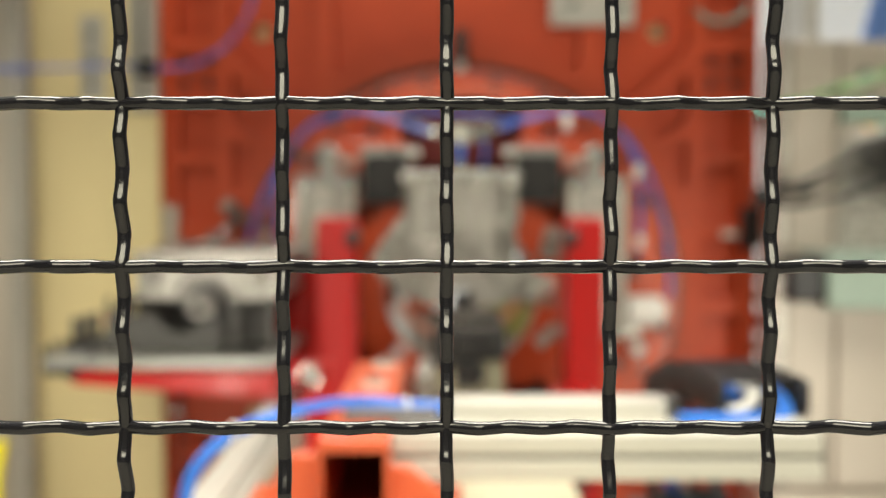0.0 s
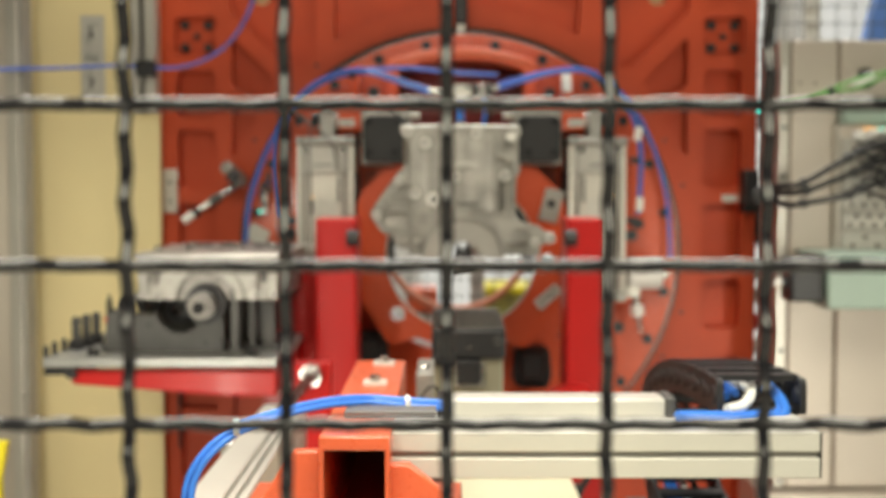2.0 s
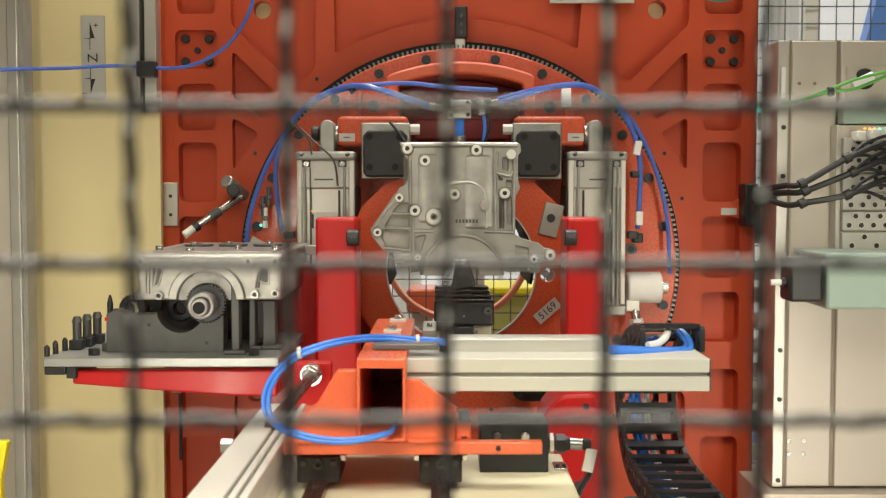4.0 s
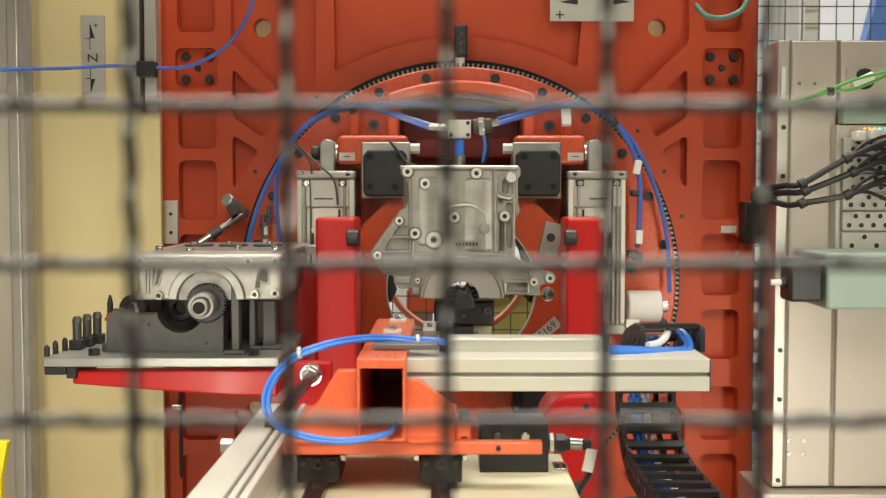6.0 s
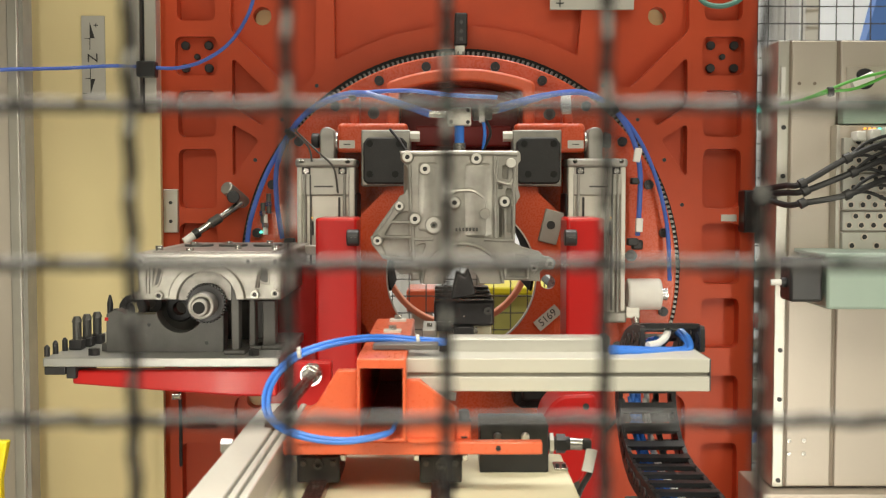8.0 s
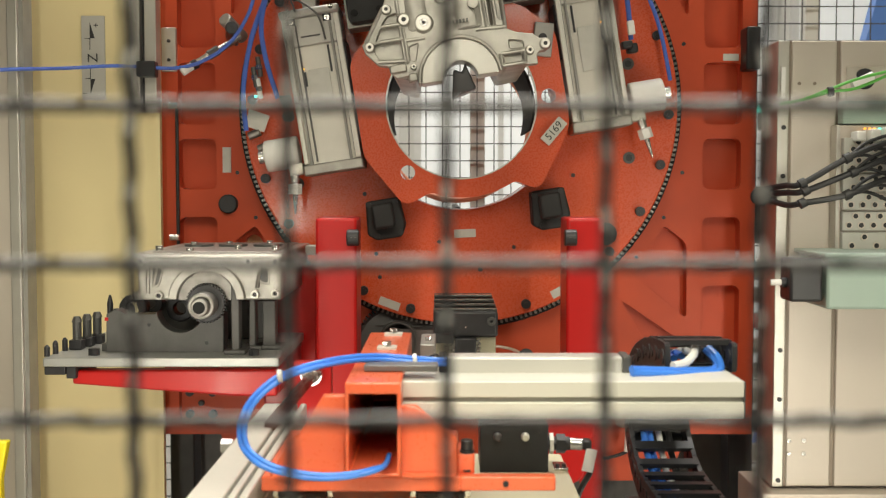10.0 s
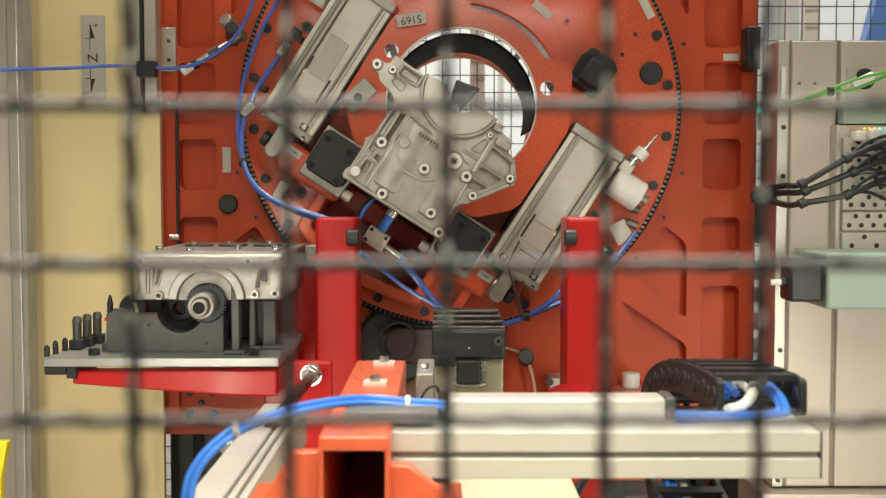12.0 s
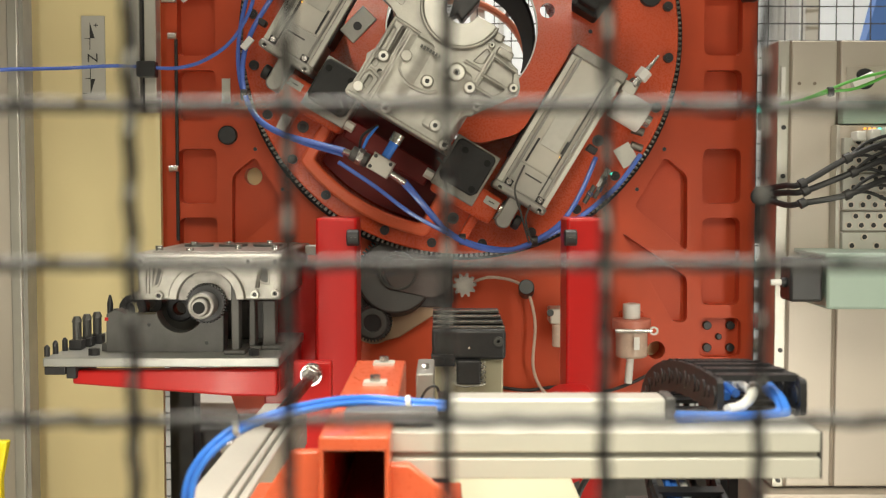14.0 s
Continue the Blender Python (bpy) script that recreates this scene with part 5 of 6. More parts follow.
part("hose_loop", hose(mesh(), [(0.0043, 1.415, 1.206), (-0.0313, 1.415, 1.2081), (-0.0669, 1.415, 1.211), (-0.0999, 1.38, 1.215), (-0.1356, 1.335, 1.2143), (-0.1687, 1.32, 1.2037), (-0.1927, 1.31, 1.1832), (-0.2026, 1.305, 1.1595), (-0.2002, 1.305, 1.1376), (-0.1791, 1.285, 1.1266), (-0.1486, 1.285, 1.1168), (-0.1162, 1.285, 1.1135), (-0.087, 1.285, 1.1161), (-0.0643, 1.3, 1.1181)], 0.0028, 12), BLUE, carriage, "blue pneumatic hose loop")
for p in ((-0.0312, 1.41, 1.2117), (-0.1687, 1.32, 1.2083)):
    part("cable_tie", rod(mesh(), (p[0] - 0.002, p[1], p[2]), (p[0] + 0.002, p[1], p[2] + 0.0005), 0.0068, 14), WHITEP, carriage)
# chain end on the beam
cx0, cx1 = 0.2556, 0.318
dz0 = 1.1917
part("chain_floor", block((cx0 - 0.004, dz0 - 0.002), (cx1, dz0 + 0.002), 1.425, 1.47), BLACK, carriage, "black energy chain bracket on the beam", bevel=0.001)
for path, rr in (([(0.2084, 1.4, 1.2024), (0.2472, 1.42, 1.1981), (0.2869, 1.44, 1.1946), (0.3107, 1.45, 1.1946), (0.3172, 1.46, 1.202), (0.3095, 1.48, 1.2128)], 0.0045),
                 ([(0.2085, 1.4, 1.1988), (0.2454, 1.41, 1.196), (0.2921, 1.43, 1.1924), (0.3158, 1.44, 1.1946), (0.3186, 1.46, 1.2065), (0.3124, 1.48, 1.215)], 0.0045)):
    part("hose_tail", hose(mesh(), path, rr), BLUE, carriage)
part("hose_tail", hose(mesh(), [(0.2604, 1.43, 1.2018), (0.2759, 1.44, 1.2033), (0.2872, 1.45, 1.2107), (0.294, 1.47, 1.2163)], 0.005), WHITEP, carriage, "white cable")

# ---------------- energy chain rolling between the beam and its tray ----------------
EX0, EX1 = 0.2556, 0.332
EP, EH = 0.042, 0.017
EZU, EZL = 1.2085, 1.019
EBACK, EFRONT, ELOW = 1.633, 1.440, 0.15
chain = thing("energy_chain", ((EX0 + EX1) / 2, 1.05, EZL - EH), "black plastic energy chain with open crossbars", "energy chain")
ez = 1.0327
part("tray", block((EX0 - 0.018, ez - 0.037), (EX1 + 0.018, ez - 0.0325), 0.98, 1.46), GREYCAST, chain, bevel=0.002)
part("tray_leg", block((EX0, 0), (EX1, ez - 0.037), 1.3, 1.36), GREYCAST, chain)


def chain_curve(slide):
    """Points (y, z) of the chain's middle line, from the beam over the bend to the tray."""
    back, start, mid = EBACK + slide / 2, EFRONT + slide, (EZU + EZL) / 2
    pts = [(start, EZU)]
    for i in range(1, 41):
        a = math.pi * i / 40
        reach = back - start if i <= 20 else ELOW
        pts.append((back - reach + reach * math.sin(a), mid + (EZU - mid) * math.cos(a)))
    return pts + [(0.4, EZL)]


def chain_pose(slide, run):
    """Pose of the link that lies at the distance run along the chain."""
    pts = chain_curve(slide)
    for (ya, za), (yb, zb) in zip(pts, pts[1:]):
        step = math.hypot(yb - ya, zb - za)
        if run <= step:
            return ya + (yb - ya) * run / step, za + (zb - za) * run / step
        run -= step
    return pts[-1]


def side_plate(x):
    bm = mesh()
    side = rounded([(-0.004, -EH), (EP + 0.002, -EH), (EP + 0.002, EH), (-0.004, EH)], 0.008, 3)
    near = [bm.verts.new((x - 0.003, y, z)) for y, z in side]
    far = [bm.verts.new((x + 0.003, y, z)) for y, z in side]
    bm.faces.new(near)
    bm.faces.new(far[::-1])
    for i in range(len(side)):
        bm.faces.new((near[i], far[i], far[(i + 1) % len(side)], near[(i + 1) % len(side)]))
    rod(bm, (x - 0.0045, EP * 0.25, 0), (x + 0.0045, EP * 0.25, 0), 0.009, 14)
    rod(bm, (x - 0.0042, EP * 0.80, 0), (x + 0.0042, EP * 0.80, 0), 0.006, 10)
    return bm


EW = (EX1 - EX0) / 2
link_parts = [("side_plate", side_plate(-EW), BLACK), ("side_plate", side_plate(EW), BLACK)]
for z in (-EH + 0.001, EH - 0.001):
    link_parts.append(("crossbar", slab(mesh(), (-EW, z - 0.003), (EW, z + 0.003), 0.012, 0.027), BLACK))
for k, (o, m) in enumerate(((0.016, BLUE), (0.025, BLUE), (0.038, WHITEP), (0.052, BLACK))):
    link_parts.append(("cable", rod(mesh(), (o - EW, -0.002, -0.006 + 0.003 * k), (o - EW + 0.003, EP + 0.002, -0.005 + 0.003 * k), 0.0042, 10), m))
link_meshes = []
for name, bm, m in link_parts:
    bmesh.ops.recalc_face_normals(bm, faces=bm.faces)
    me = bpy.data.meshes.new(name)
    bm.to_mesh(me)
    bm.free()
    me.materials.append(m)
    finish(me)
    link_meshes.append((name, me))
links = []
for i in range(20):
    link = new("link", link_meshes[0][1])
    link.parent = chain
    for name, me in link_meshes[1:]:
        if name != "cable" or i > 0:
            new(name, me).parent = link
    links.append(link)

# ---------------- drive gear behind, fixed to the plate's foot ----------------
drive = thing("drive_unit", (CX, 2.5, CZ), "dark drive gearbox with pinion below the ring", "gearbox")
bm = rod(mesh(), (-0.109, 2.56, 0.6627), (-0.112, 2.63, 0.6425), 0.085, 40)
slab(bm, (-0.1871, 0.5902), (0.0207, 0.7087), 2.57, 2.63)
part("housing", bm, mat("dark_gearbox_paint", (0.040, 0.034, 0.033), 0.5, 0, 0.25, 12, 0.1, 240), drive, bevel=0.004)
part("cover", prism(mesh(), rounded([(-0.135, 0.665), (-0.118, 0.702), (0.012, 0.700), (0.022, 0.640), (-0.020, 0.612), (-0.110, 0.632)], 0.022), 2.546, 2.562), mat("worn_cover_plate", (0.105, 0.086, 0.082), 0.45, 0.1, 0.25, 14, 0.08, 240), drive, "worn brown-grey cover plate", bevel=0.002)
def toothed(c, r, n, y0, y1, name, material, root=0.88):
    pts = []
    for k in range(n * 4):
        a = 2 * math.pi * k / (n * 4)
        q = r if k % 4 in (0, 1) else r * root
        pts.append((c[0] + q * math.cos(a), c[1] + q * math.sin(a)))
    return part(name, prism(mesh(), pts, y0, y1), material, drive)


wheel = toothed((-0.16, 0.5573), 0.044, 34, 2.55, 2.6, "pinion", BLACKMET)
part("hub", ring(mesh(), (-0.16, 0.5573), 0.02, 0.034, 2.543, 2.551, 32), GREYCAST, wheel, bevel=0.002)
toothed((0.0489, 0.6423), 0.027, 10, 2.55, 2.58, "sprocket", CAST, 0.72)
toothed((-0.109, 0.6627), 0.092, 60, 2.585, 2.61, "belt_wheel", BLACK)
part("housing_rim", ring(mesh(), (-0.1021, 0.6752), 0.038, 0.044, 2.542, 2.562, 32), GREYCAST, drive, bevel=0.002)
part("housing_bolt", rod(mesh(), (-0.0505, 2.553, 0.6385), (-0.0507, 2.565, 0.6349), 0.013, 16), BLACK, drive)
strut = prism(mesh(), [(-0.135, 0.5110), (-0.100, 0.5200), (0.024, 0.6000), (0.024, 0.6480), (-0.150, 0.6040)], 2.585, 2.622)
rod(strut, (-0.16, 2.586, 0.5573), (-0.16, 2.621, 0.5573), 0.0535, 36)
part("swing_arm", strut, mat("tan_arm_paint", (0.30, 0.20, 0.125), 0.45, 0.1, 0.2, 10, 0.08, 240), drive, "tan painted swing arm", bevel=0.003)
lube = thing("oil_bowl", (CX, 2.5, CZ), "cloudy plastic lubricator bowl with red lid", "lubricator")
part("bowl", rod(mesh(), (0.4298, 2.56, 0.4779), (0.4292, 2.56, 0.544), 0.036, 28), CLEAR, lube, bevel=0.006)
part("lid", rod(mesh(), (0.4292, 2.56, 0.5427), (0.429, 2.56, 0.5665), 0.044, 28), mat("pink_plastic", (0.62, 0.22, 0.16), 0.35, 0, 0.1, 20, 0.02), lube, bevel=0.004)
part("cap", rod(mesh(), (0.429, 2.56, 0.5652), (0.4287, 2.56, 0.6008), 0.020, 20), WHITEP, lube, bevel=0.003)
part("clamp_band", ring(mesh(), (0, 0), 0.037, 0.040, -0.004, 0.004, 28), STEEL, lube).data.transform(Matrix.Translation(Vector((0.4293, 2.56, 0.5335))) @ pose(0, 0, 0, 90, 0, 0))
part("thumb_screw", rod(mesh(), (0.3855, 2.52, 0.5431), (0.4687, 2.52, 0.5431), 0.005, 12), STEEL, lube)
part("ring_eye", ring(mesh(), (0.4726, 0.5431), 0.006, 0.010, 2.517, 2.523, 20), WHITEP, lube)
part("tag", block((0.4273, 0.5006), (0.4398, 0.5292), 2.513, 2.516), WHITEP, lube)
part("bowl_mount", block((0.4095, 0.5374), (0.4619, 0.5776), 2.58, 2.622), RUST, lube, bevel=0.003)
part("drain", rod(mesh(), (0.4272, 2.56, 0.4779), (0.4225, 2.56, 0.4182), 0.009, 14), WHITEP, lube)
grease = thing("grease_tube", (CX, 2.5, CZ), "thin grey grease tube with a black junction", "tube")
part("tube", hose(mesh(), [(0.0602, 2.58, 0.6437), (0.112, 2.57, 0.6598), (0.1838, 2.57, 0.6374), (0.211, 2.58, 0.5573), (0.2075, 2.58, 0.4506), (0.238, 2.58, 0.3904), (0.2839, 2.58, 0.3998)], 0.0036), CLEAR, grease)
part("junction", rod(mesh(), (0.1888, 2.55, 0.6394), (0.1925, 2.6, 0.6244), 0.018, 20), BLACK, grease, bevel=0.002)
regulator = thing("air_regulator", (CX, 2.5, CZ), "pale plastic air regulator on the plate", "regulator")
part("bowl", rod(mesh(), (0.2692, 2.57, 0.5009), (0.2689, 2.57, 0.554), 0.020, 20), CLEAR, regulator, bevel=0.003)
part("head", block((0.2428, 0.554), (0.287, 0.5897), 2.55, 2.622), CABINET, regulator, bevel=0.004)
part("port", rod(mesh(), (0.2432, 2.548, 0.5809), (0.2444, 2.56, 0.5771), 0.008, 12), BLACK, regulator)
lead = thing("black_lead", (CX, 2.5, CZ), "thin black cable lying across the plate", "cable")
part("cable", hose(mesh(), [(0.1271, 2.6, 0.4028), (0.1934, 2.6, 0.3947), (0.2728, 2.6, 0.4028), (0.3656, 2.6, 0.392), (0.4317, 2.6, 0.4096), (0.4976, 2.6, 0.4433)], 0.004), BLACK, lead)
riders = [drive, lube, grease, regulator, lead]
for ob in riders:
    ob.location.z += 0.0098

bed = thing("machine_bed", (0, 2.95, 0), "dark steel machine bed behind the lifting plate", "machine bed")
part("cross_member", block((-0.7028, 0), (0.7492, 0.78), 2.9, 3.0), GREYCAST, bed, bevel=0.005)
for u in (-0.6737, 0.7043):
    part("guide_column", block((u, 0), (u + 0.06, 2.8), 2.76, 2.84), BLACKMET, bed, bevel=0.004)
crate = thing("yellow_crate", (0.25, 3.6, 0), "yellow plastic crate on a stand behind the fence", "crate")
part("bin", block((0.16, 0.84), (0.42, 1.0), 4.3, 4.6), mat("faded_yellow_plastic", (0.50, 0.47, 0.13), 0.5, 0, 0.15, 12, 0.05), crate, bevel=0.01)
part("rim", block((0.15, 1.0), (0.43, 1.03), 4.28, 4.62), YELLOW, crate, "bright yellow rim of the crate", bevel=0.008)
part("stand", block((0.2, 0), (0.38, 0.84), 4.32, 4.58), CABINET, crate)
tote = thing("orange_tote", (-0.1, 4.4, 0), "orange plastic tote on a stand behind the fence", "crate")
part("bin", block((-0.14, 0.93), (-0.02, 1.02), 4.3, 4.55), ORANGE, tote, bevel=0.01)
part("stand", block((-0.12, 0), (-0.04, 0.93), 4.32, 4.53), CABINET, tote)

# ---------------- column and valve cabinet ----------------
cab = thing("valve_cabinet", (0.8243, 2.45, 0), "steel sheet cabinet with aluminium corner post", "cabinet")
part("corner_post", block((0.7066, 0.7617), (0.7306, 1.7138), 2.4, 2.52), ALU, cab, bevel=0.002)
part("post_groove", block((0.7306, 0.7617), (0.7366, 1.7138), 2.405, 2.52), BRONZE, cab)
part("panel", block((0.7366, 0.7617), (0.8315, 1.7138), 2.402, 2.52), CABINET, cab, bevel=0.003)
part("post_groove", block((0.8315, 0.7617), (0.84, 1.7138), 2.408, 2.52), BRONZE, cab)
part("panel", block((0.84, 0.7617), (1.1007, 1.7138), 2.402, 2.52), CABINET, cab, bevel=0.003)
part("plinth", block((0.6759, 0), (1.1236, 0.7568), 2.36, 2.56), CABINET, cab, bevel=0.003)
for v in (1.5313, 1.4287, 1.0576, 0.9517, 0.7765):
    part("screw", rod(mesh(), (0.7198, 2.396, v), (0.7198, 2.401, v), 0.005, 12), BLACKMET, cab)
for u in (0.7426, 0.7739):
    for v in (0.8624, 0.8342):
        part("screw", rod(mesh(), (u, 2.398, v), (u, 2.403, v), 0.0045, 12), STEEL, cab)
part("upper_plate", block((0.8499, 1.5383), (1.0786, 1.6592), 2.397, 2.403), CABINET, cab, bevel=0.002)
part("gland", rod(mesh(), (0.8864, 2.392, 1.6326), (0.8894, 2.4, 1.6334), 0.022, 24), BLACK, cab, bevel=0.003)
part("gland_plug", rod(mesh(), (0.8526, 2.37, 1.6187), (0.8958, 2.37, 1.6375), 0.009, 14), WHITEP, cab)
for u, v in ((0.7522, 1.6239), (0.7847, 1.6239)):
    part("screw", rod(mesh(), (u, 2.399, v), (u, 2.403, v), 0.0035, 12), BRONZE, cab)
for v0, v1 in ((1.657, 1.5919),):
    part("hanging_tag", block((0.7108, v1), (0.7192, v0), 2.388, 2.391), WHITEP, cab)
display = part("display", block((0.7522, 1.5851), (0.7762, 1.6012), 2.70, 2.72), LED, cab, "small green lit display")
part("display_arm", block((0.7613, 1.5434), (0.8662, 1.6053), 2.722, 2.75), BLACK, cab, bevel=0.003)
bank = thing("valve_bank", (0.8815, 2.38, 1.2702), "grey pneumatic valve bank with rows of ports", "valve bank")
part("manifold", block((0.8272, 1.2702), (1.0031, 1.535), 2.372, 2.402), CABINET, bank, bevel=0.003)
part("controller", block((0.8340, 1.537), (1.0031, 1.585), 2.366, 2.402), GREENBOX, bank, bevel=0.003)
part("side_rail", block((0.8210, 1.2702), (0.8285, 1.535), 2.366, 2.402), ALU, bank, bevel=0.001)
for z0, z1, rows in ((1.2745, 1.3110, (((1.2835, (0.0085, 0.0600, 0.1120)), (1.3015, (0.0345, 0.0860))))), (1.3145, 1.3545, (((1.3260, (0.0020, 0.0275, 0.0530, 0.0785, 0.1040)), (1.3450, (0.0155, 0.0410, 0.0665, 0.0920))))),
                     (1.3580, 1.3920, (((1.3685, (0.0050, 0.0300, 0.0550, 0.0800)), (1.3845, (0.0420, 0.0680, 0.0940))))), (1.3955, 1.4320, (((1.4050, (0.0100, 0.0390, 0.0670)), (1.4220, (0.0280, 0.0560, 0.0840))))),
                     (1.4355, 1.4700, (((1.4450, (0.0070, 0.0340, 0.0640)), (1.4610, (0.0200, 0.0480, 0.0760))))), (1.4735, 1.5080, (((1.4840, (0.0080, 0.0300, 0.0540)), (1.4990, (0.0180, 0.0440, 0.0700)))))):
    module = part("module", block((0.8330, z0), (1.0020, z1), 2.356, 2.374), SIGN, bank, bevel=0.0015)
    for z, xs in rows:
        for x in xs:
            part("port_ring", ring(mesh(), (0.8440 + x, z), 0.0052, 0.0075, 2.353, 2.358, 16), CABINET, module)
            part("port", rod(mesh(), (0.8440 + x, 2.3535, z), (0.8440 + x, 2.358, z), 0.0054, 12), BLACK, module)
for c in range(4):
    bm = block((0.8506 + 0.03 * c, 1.5001), (0.8506 + 0.03 * c + 0.02, 1.521 + 0.004 * c), 2.33, 2.37)
    part("plug", bm, WHITEP, bank, bevel=0.003)
for c in range(6):
    part("lamp", block((0.8754 + 0.01 * c, 1.525), (0.8754 + 0.01 * c + 0.003, 1.5285), 2.355, 2.362), LEDO if c < 3 else LED, bank)
loom = thing("cable_loom", (0.7075, 2.3, 1.3954), "bundle of black cables bound with ties", "cables")
for a, b, c in (((0.6863, 2.42, 1.4012), (0.7302, 2.3, 1.4126), (0.8139, 2.28, 1.4636)), ((0.6864, 2.42, 1.3928), (0.7362, 2.3, 1.3977), (0.8258, 2.28, 1.4352)), ((0.6866, 2.42, 1.3831), (0.7309, 2.3, 1.3725), (0.8153, 2.28, 1.3898))):
    part("cable", hose(mesh(), [a, ((a[0] + b[0]) / 2, 2.34, b[2] - 0.004), b, c, (c[0] + 0.08, 2.30, c[2] + 0.03), (c[0] + 0.13, 2.36, c[2] + 0.03)], 0.0064), BLACK, loom)
    for i in range(3):
        part("cable", hose(mesh(), [c, (c[0] + 0.04, 2.29, c[2] + 0.012 * (i + 0.5)), (c[0] + 0.09, 2.31, c[2] + 0.028 * i - 0.01), (c[0] + 0.12, 2.36, c[2] + 0.03 * i - 0.02)], 0.0035), BLACK, loom)
    for q in (b, c):
        part("tie", rod(mesh(), (q[0] - 0.006, q[1], q[2] - 0.003), (q[0] + 0.006, q[1], q[2] + 0.003), 0.0105, 12), BLACK, loom)
part("gland", rod(mesh(), (0.7005, 2.5, 1.385), (0.6725, 2.4, 1.3856), 0.02, 20), BLACK, loom, bevel=0.004)
motor = thing("servo_motor", (0.7676, 2.7, 1.2731), "black servo motor behind the plate edge", "motor")
part("can", block((0.7612, 1.268), (0.7995, 1.3781), 2.75, 2.9), BLACK, motor, bevel=0.006)
part("flange", block((0.7569, 1.3781), (0.8018, 1.4082), 2.75, 2.9), GREYCAST, motor, bevel=0.004)
greens = thing("green_cable", (0.7614, 2.3, 1.5952), "pair of bright green data cables with black tie", "cables")
for d in (0, 0.006):
    part("cable", hose(mesh(), [(0.7055, 2.38, 1.5785), (0.74, 2.34, 1.5847), ((0.7843, 2.3, 1.5975)[0], 2.3, (0.7843, 2.3, 1.5975)[2] + d), ((0.8412, 2.3, 1.6066)[0], 2.3, (0.8412, 2.3, 1.6066)[2] + 3 * d), (0.948, 2.34, 1.6506)], 0.0032), GREEN, greens)
part("tie", rod(mesh(), (0.7785, 2.3, 1.5975), (0.7888, 2.3, 1.5986), 0.010, 12), BLACK, greens)
tank = thing("green_housing", (0.8217, 2.28, 1.1639), "pale green translucent sensor housing", "housing")
part("box", block((0.75, 1.1661), (0.9432, 1.2724), 2.2, 2.38), GREENBOX, tank, bevel=0.006)
part("lid", block((0.7427, 1.2679), (0.9431, 1.2768), 2.19, 2.39), GREENBOX, tank, bevel=0.003)
sensor = thing("camera_sensor", (0.7071, 2.2, 1.2249), "black sensor head with a pale lens tube", "sensor")
part("head", block((0.678, 1.1806), (0.7428, 1.2657), 2.2, 2.27), BLACK, sensor, bevel=0.006)
part("nose", rod(mesh(), (0.6866, 2.23, 1.2169), (0.6687, 2.23, 1.2169), 0.010, 16), BLACK, sensor)
part("lens_tube", rod(mesh(), (0.671, 2.23, 1.2169), (0.6475, 2.23, 1.2169), 0.006, 16), WHITEP, sensor)
part("arm", block(((0.7566, 2.3, 1.2111)[0], (0.7566, 2.3, 1.2111)[2] - 0.02), ((0.7912, 2.3, 1.2111)[0], (0.7912, 2.3, 1.2111)[2] + 0.02), 2.27, 2.41), BLACKMET, sensor)

# ---------------- far side of the hall: rear fence and bright windows ----------------
rear = thing("rear_fence", (0, 4.0, 0), "light grey welded mesh fence behind the machine", "fence")
bm = mesh()
for i in range(-26, 36):
    slab(bm, (i * 0.06 - 0.002, 0.0), (i * 0.06 + 0.002, 2.6), 4.0, 4.003)
for i in range(43):
    slab(bm, (-1.6, i * 0.06), (2.1, i * 0.06 + 0.004), 4.003, 4.006)
part("welded_mesh", bm, GREYCAST, rear, kind="stuff")
for x in (-1.2, 0.122, 1.3):
    part("post", block((x - 0.026, 0), (x + 0.026, 2.6), 4.01, 4.07), WHITE, rear, bevel=0.003)
for i, (x, w) in enumerate(((-2.2, 1.1), (-0.9, 1.1), (0.4, 1.1), (1.7, 1.1), (3.0, 1.1))):
    win = thing("window_%d" % (i + 1), (x, 7.88, 0.5), "bright hall window with pale frame", "window", kind="structure")
    part("pane", block((x - w / 2, 0.15), (x + w / 2, 3.0), 7.87, 7.88), DAYLIGHT, win)
    for a, b in (((x - w / 2 - 0.05, 0.1), (x - w / 2, 3.05)), ((x + w / 2, 0.1), (x + w / 2 + 0.05, 3.05)), ((x - w / 2, 0.1), (x + w / 2, 0.15)), ((x - w / 2, 3.0), (x + w / 2, 3.05)), ((x - 0.02, 0.15), (x + 0.02, 3.0))):
        part("frame_bar", block(a, b, 7.84, 7.899), WHITEP, win)

back_box = thing("rear_cabinet", (-0.4874, 3.3, 0), "low beige sheet metal cabinet behind the machine plate", "cabinet")
part("body", block((-0.7233, 0), (-0.2235, 0.813), 3.1, 3.5), CABINET, back_box, bevel=0.004)
for u in (-0.6767, -0.565):
    part("door_gap", block((u - 0.002, 0.02), (u + 0.002, 0.8004), 3.096, 3.102), GREYCAST, back_box)
gx, gz = (2.22, 2.1608)
solo("blue_girder", prism(mesh(), [(gx - gz * 0.25, 0), (gx + (4.6 - gz) * 0.25, 4.6), (gx + (4.6 - gz) * 0.25 + 0.2, 4.6), (gx - gz * 0.25 + 0.2, 0)], 6.0, 6.1), mat("blue_girder_paint", (0.12, 0.25, 0.62), 0.45, 0, 0.08, 5, 0.05), "blue painted sloping girder in the hall", "girder")
rack = thing("pipe_rack", (0.9068, 3.2, 0), "stack of shiny horizontal pipes on uprights", "pipe rack")
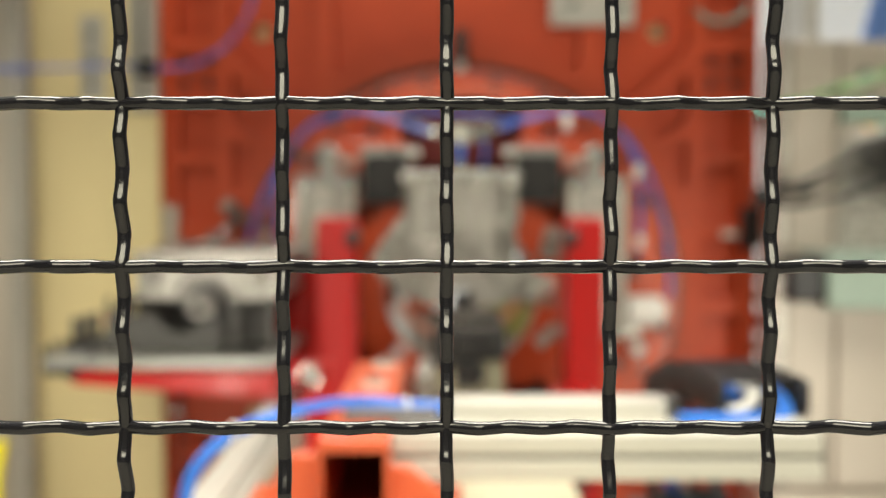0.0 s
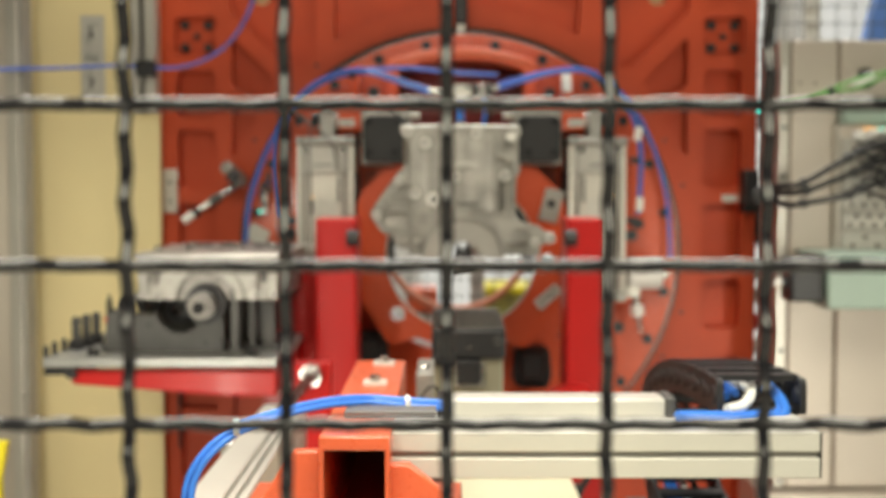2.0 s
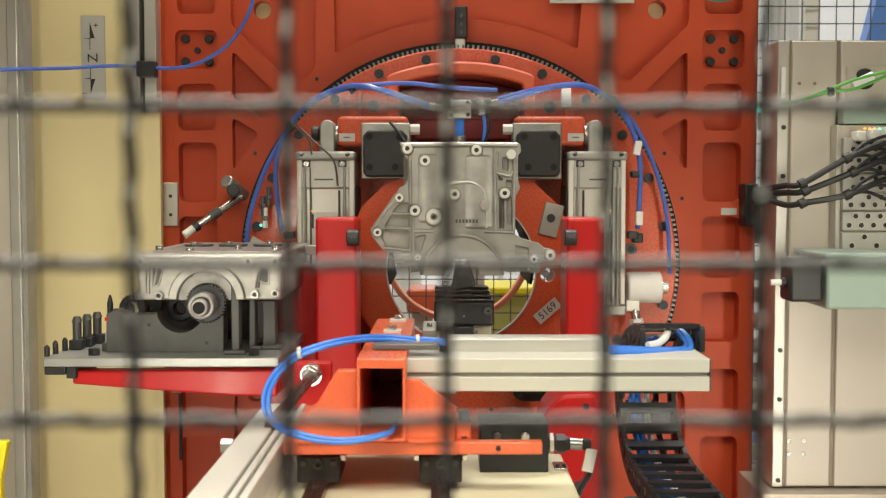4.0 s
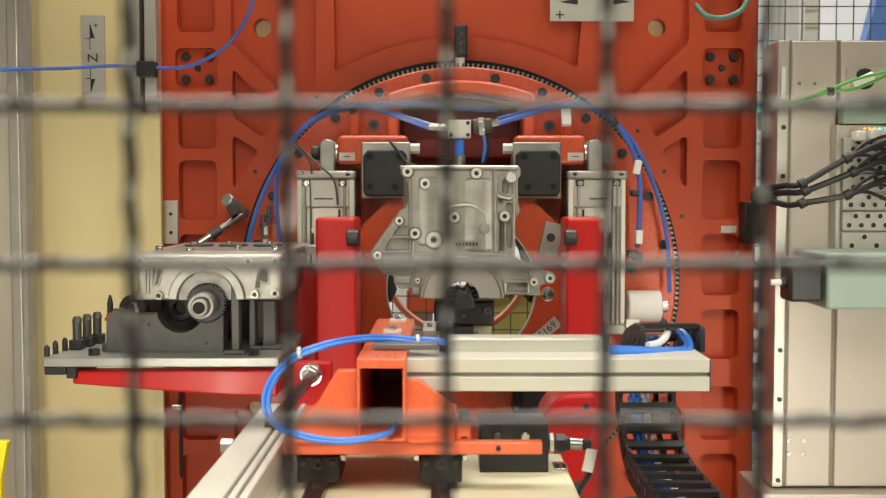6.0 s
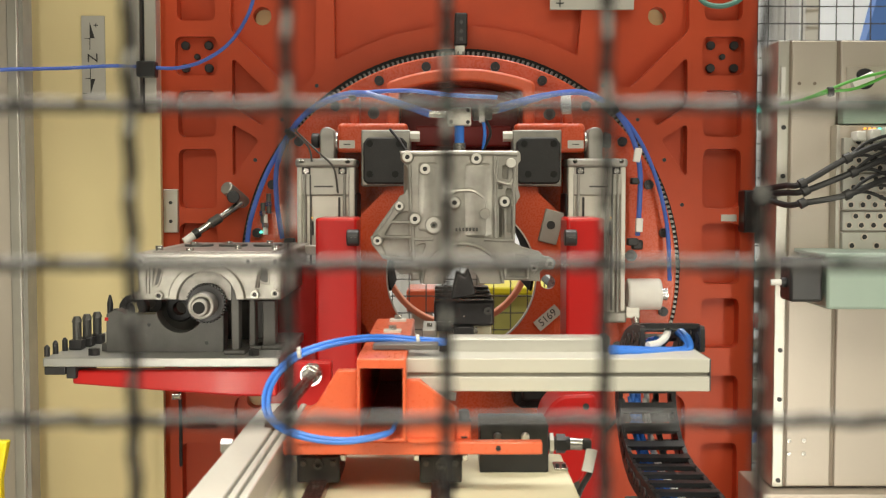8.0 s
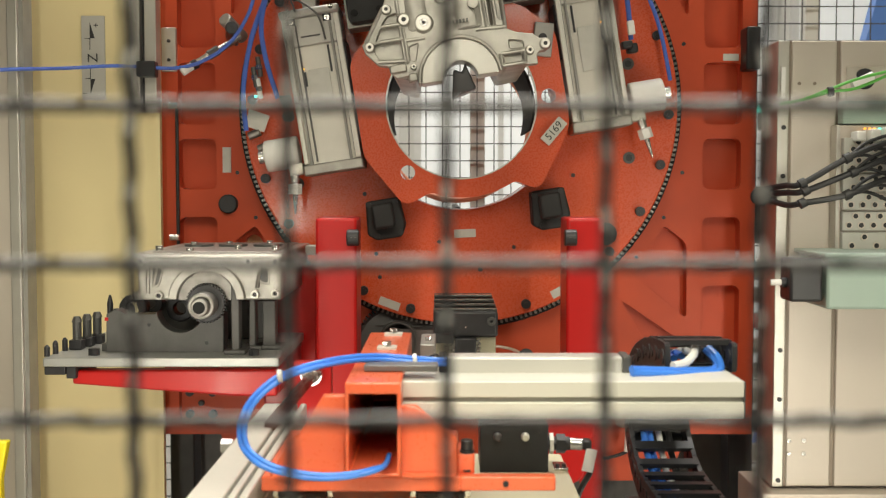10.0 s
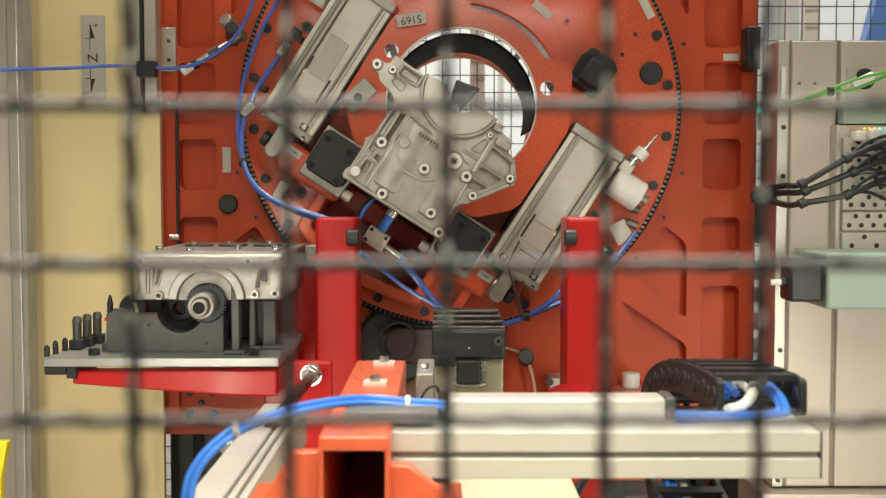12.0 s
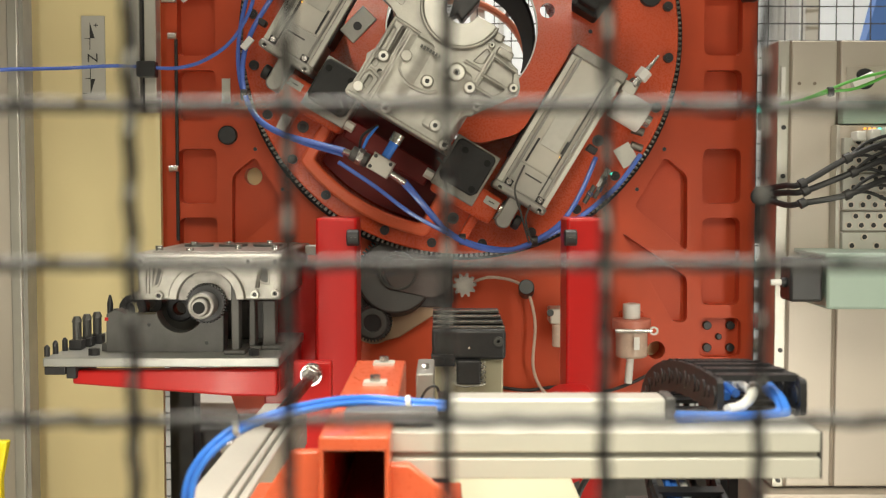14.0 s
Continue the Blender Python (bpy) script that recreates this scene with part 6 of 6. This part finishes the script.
for z, r, m in ((1.1694, 0.022, STEEL), (1.1018, 0.022, ALU), (1.0276, 0.022, RED), (0.9564, 0.022, WHITE), (0.8867, 0.022, STEEL), (0.8136, 0.022, ALU), (0.7403, 0.03, BLACKMET), (0.6505, 0.025, WHITE), (0.5851, 0.022, ALU)):
    part("pipe", rod(mesh(), (0.8107, 3.2, z), (1.019, 3.2, z), r, 20), m, rack)
for x in (0.8139, 1.0126):
    part("upright", block((x - 0.015, 0), (x + 0.015, 1.1935), 3.22, 3.25), ALU, rack)
# yellow guard at the floor of the panel
guard = solo("yellow_guard", prism(mesh(), [(-0.8102, 0.9725), (-0.7405, 0.9725), (-0.7535, 0.9064), (-0.746, 0), (-0.8029, 0)], 1.9, 1.92), YELLOW, "bright yellow sheet metal guard", "guard", bevel=0.003)

# Housing of the assumed panel lamp, out of view above the cell.
work_light = thing("machine_light", (0, 0.56, 2.1), "assumed flat panel light over the cell, out of view", "work light", "work lights")
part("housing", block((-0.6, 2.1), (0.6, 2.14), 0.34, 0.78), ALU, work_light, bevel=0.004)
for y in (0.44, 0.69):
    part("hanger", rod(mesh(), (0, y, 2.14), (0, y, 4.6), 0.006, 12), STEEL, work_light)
# Housings for the added side fill lamps; none stands in view.
for side in (-1, 1):
    x = -0.53 if side < 0 else 0.92
    post_light = thing("post_light", (x, 1.115, 0), "unseen upright fill light added beside the cell", "work light", "work lights")
    part("housing", rod(mesh(), (x, 1.115, 0.18), (x, 1.115, 1.42), 0.022, 20), ALU, post_light)
    part("post", rod(mesh(), (x, 1.115, 0), (x, 1.115, 0.18), 0.015, 16), BLACK, post_light)

# Housing of the assumed overhead tube, out of view.
head_light = thing("tube_light", (0.04, 2.28, 2.81), "assumed slim tube light above the turning head, out of view", "work light", "work lights")
part("housing", block((-0.64, 2.81), (0.72, 2.85), 2.24, 2.32), ALU, head_light, bevel=0.004)
for x in (-0.5, 0.58):
    part("hanger", rod(mesh(), (x, 2.28, 2.85), (x, 2.28, 4.6), 0.006, 12), STEEL, head_light)
# Unseen frame added to block part of the front lamp from the upper plate.
guard_frame = thing("guard_frame", (0, 1.3, 0), "unseen aluminium frame added to shade the upper plate", "frame", kind="structure")
part("header", block((-1.2, 2.22), (1.2, 2.48), 1.27, 1.33), ALU, guard_frame, bevel=0.004)
for x in (-1.17, 1.17):
    part("post", block((x - 0.03, 0), (x + 0.03, 2.22), 1.27, 1.33), ALU, guard_frame, bevel=0.004)

# ---------------- warning beacon above the ring, unseen, inferred from its red flash ---
BX, BY, BZ = 0.42, 1.75, 2.05
beacon = thing("warning_beacon", (BX, BY, BZ - 0.08), "red rotating warning beacon on a ceiling pole", "beacon")
part("cap", rod(mesh(), (BX, BY, BZ + 0.07), (BX, BY, BZ + 0.08), 0.062, 32), BLACK, beacon, bevel=0.002)
part("base", rod(mesh(), (BX, BY, BZ - 0.08), (BX, BY, BZ - 0.07), 0.062, 32), BLACK, beacon, bevel=0.002)
part("pole", rod(mesh(), (BX, BY, BZ + 0.08), (BX, BY, 4.6), 0.012, 16), BLACK, beacon)
# Fixed shell and turning shade are added to gate the bulb's single flash.
bm = ring(mesh(), (0, 0), 0.055, 0.058, -0.0705, 0.0705, 32, -3, 183)
bmesh.ops.transform(bm, matrix=pose(BX, BY, BZ, 90, 0, 0), verts=bm.verts)
part("rear_shell", bm, BLACK, beacon)
shade = solo("beacon_shade", ring(mesh(), (0, 0), 0.049, 0.053, -0.0695, 0.0695, 32, -6, 186), BLACK, "black half-round shutter added to time the beacon's flash", "beacon shade")
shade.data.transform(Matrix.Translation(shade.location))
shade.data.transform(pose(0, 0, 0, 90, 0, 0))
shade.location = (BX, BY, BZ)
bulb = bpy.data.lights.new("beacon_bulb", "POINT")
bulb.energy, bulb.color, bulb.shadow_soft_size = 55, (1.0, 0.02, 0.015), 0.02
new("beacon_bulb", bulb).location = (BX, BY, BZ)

# ---------------- what moves ----------------
RISE = [(0.0, -8, 0), (0.85, -8, 0), (1.0, -3, 0), (1.25, 30, 0), (1.45, 52, 0), (1.6, 55, 0), (3.4, 55, 0), (3.7, 48, 0), (4.4, 8, 0), (4.7, 0, 0), (6.1, 0, 0), (6.5, 6, 0), (7.0, 12, 0), (7.4, 17, 0),
        (7.7, 19, 0), (8.0, 20, 0), (8.2, 42, 0), (8.6, 118, 0), (9.2, 240, 0), (9.5, 286, 0), (9.7, 300, 1), (10.0, 302, 9), (10.3, 302, 24), (10.7, 302, 47), (11.1, 302, 76),
        (11.5, 302, 109), (11.8, 302, 133), (12.0, 302, 147), (12.15, 302, 149), (12.3, 305, 149), (12.5, 330, 149), (12.8, 383, 149), (13.0, 418.5, 149), (13.15, 430.5, 149), (13.5, 432.5, 149), (13.75, 424.5, 149), (14.0, 422.5, 149)]
STEP = 0.00131
SLIDE = [(0.0, -0.405), (1.93, -0.405), (2.1, -0.378), (2.5, -0.255), (3.0, -0.125), (3.2, -0.062), (3.5, -0.006), (3.8, 0.0), (8.9, 0.0), (9.2, -0.025), (9.8, -0.124), (10.3, -0.212), (10.5, -0.250), (11.0, -0.336), (11.35, -0.392), (11.5, -0.405), (14.0, -0.405)]


def motions():
    walk(focus_mark, [(0.0, pose(0, FENCE_Y, EYE)), (0.4, pose(0, 0.295, EYE)), (0.9, pose(0, 0.32, EYE)), (1.5, pose(0, 0.42, EYE)), (2.1, pose(0, 0.60, EYE)), (2.5, pose(0, 0.80, EYE)), (2.9, pose(0, 1.6, EYE)), (3.15, pose(0, 2.1, EYE)), (14.0, pose(0, 2.1, EYE))])
    base = lift_plate.location.copy()
    walk(lift_plate, [(t, pose(base.x, base.y, base.z + (u - 17) * STEP)) for t, u, a in RISE])
    for ob in riders:
        b = ob.location.copy()
        walk(ob, [(t, pose(b.x, b.y, b.z + (u - 17) * STEP)) for t, u, a in RISE])
    for ob in [turning_ring, engine, air_block] + clamps + hoses:
        b = ob.location.copy()
        walk(ob, [(t, pose(b.x, b.y, b.z + (u - 17) * STEP, 0, -a, 0)) for t, u, a in RISE])
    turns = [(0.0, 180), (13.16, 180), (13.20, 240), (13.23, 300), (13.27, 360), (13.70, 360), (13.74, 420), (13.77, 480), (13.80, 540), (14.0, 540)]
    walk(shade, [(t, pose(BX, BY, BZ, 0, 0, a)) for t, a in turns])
    foot = chain.location.copy()
    for i, link in enumerate(links):
        rows = []
        for t, d in SLIDE:
            (ya, za), (yb, zb) = chain_pose(d, i * EP), chain_pose(d, (i + 1) * EP)
            rows.append((t, pose(0, ya - foot.y, za - foot.z, math.degrees(math.atan2(zb - za, yb - ya)) if zb - za < 1e-6 and yb > ya or zb < za - 1e-6 else -180)))
        walk(link, rows)
    c = carriage.location.copy()
    walk(carriage, [(t, pose(c.x, c.y + d, c.z + 0.007 * d)) for t, d in SLIDE])


motions()
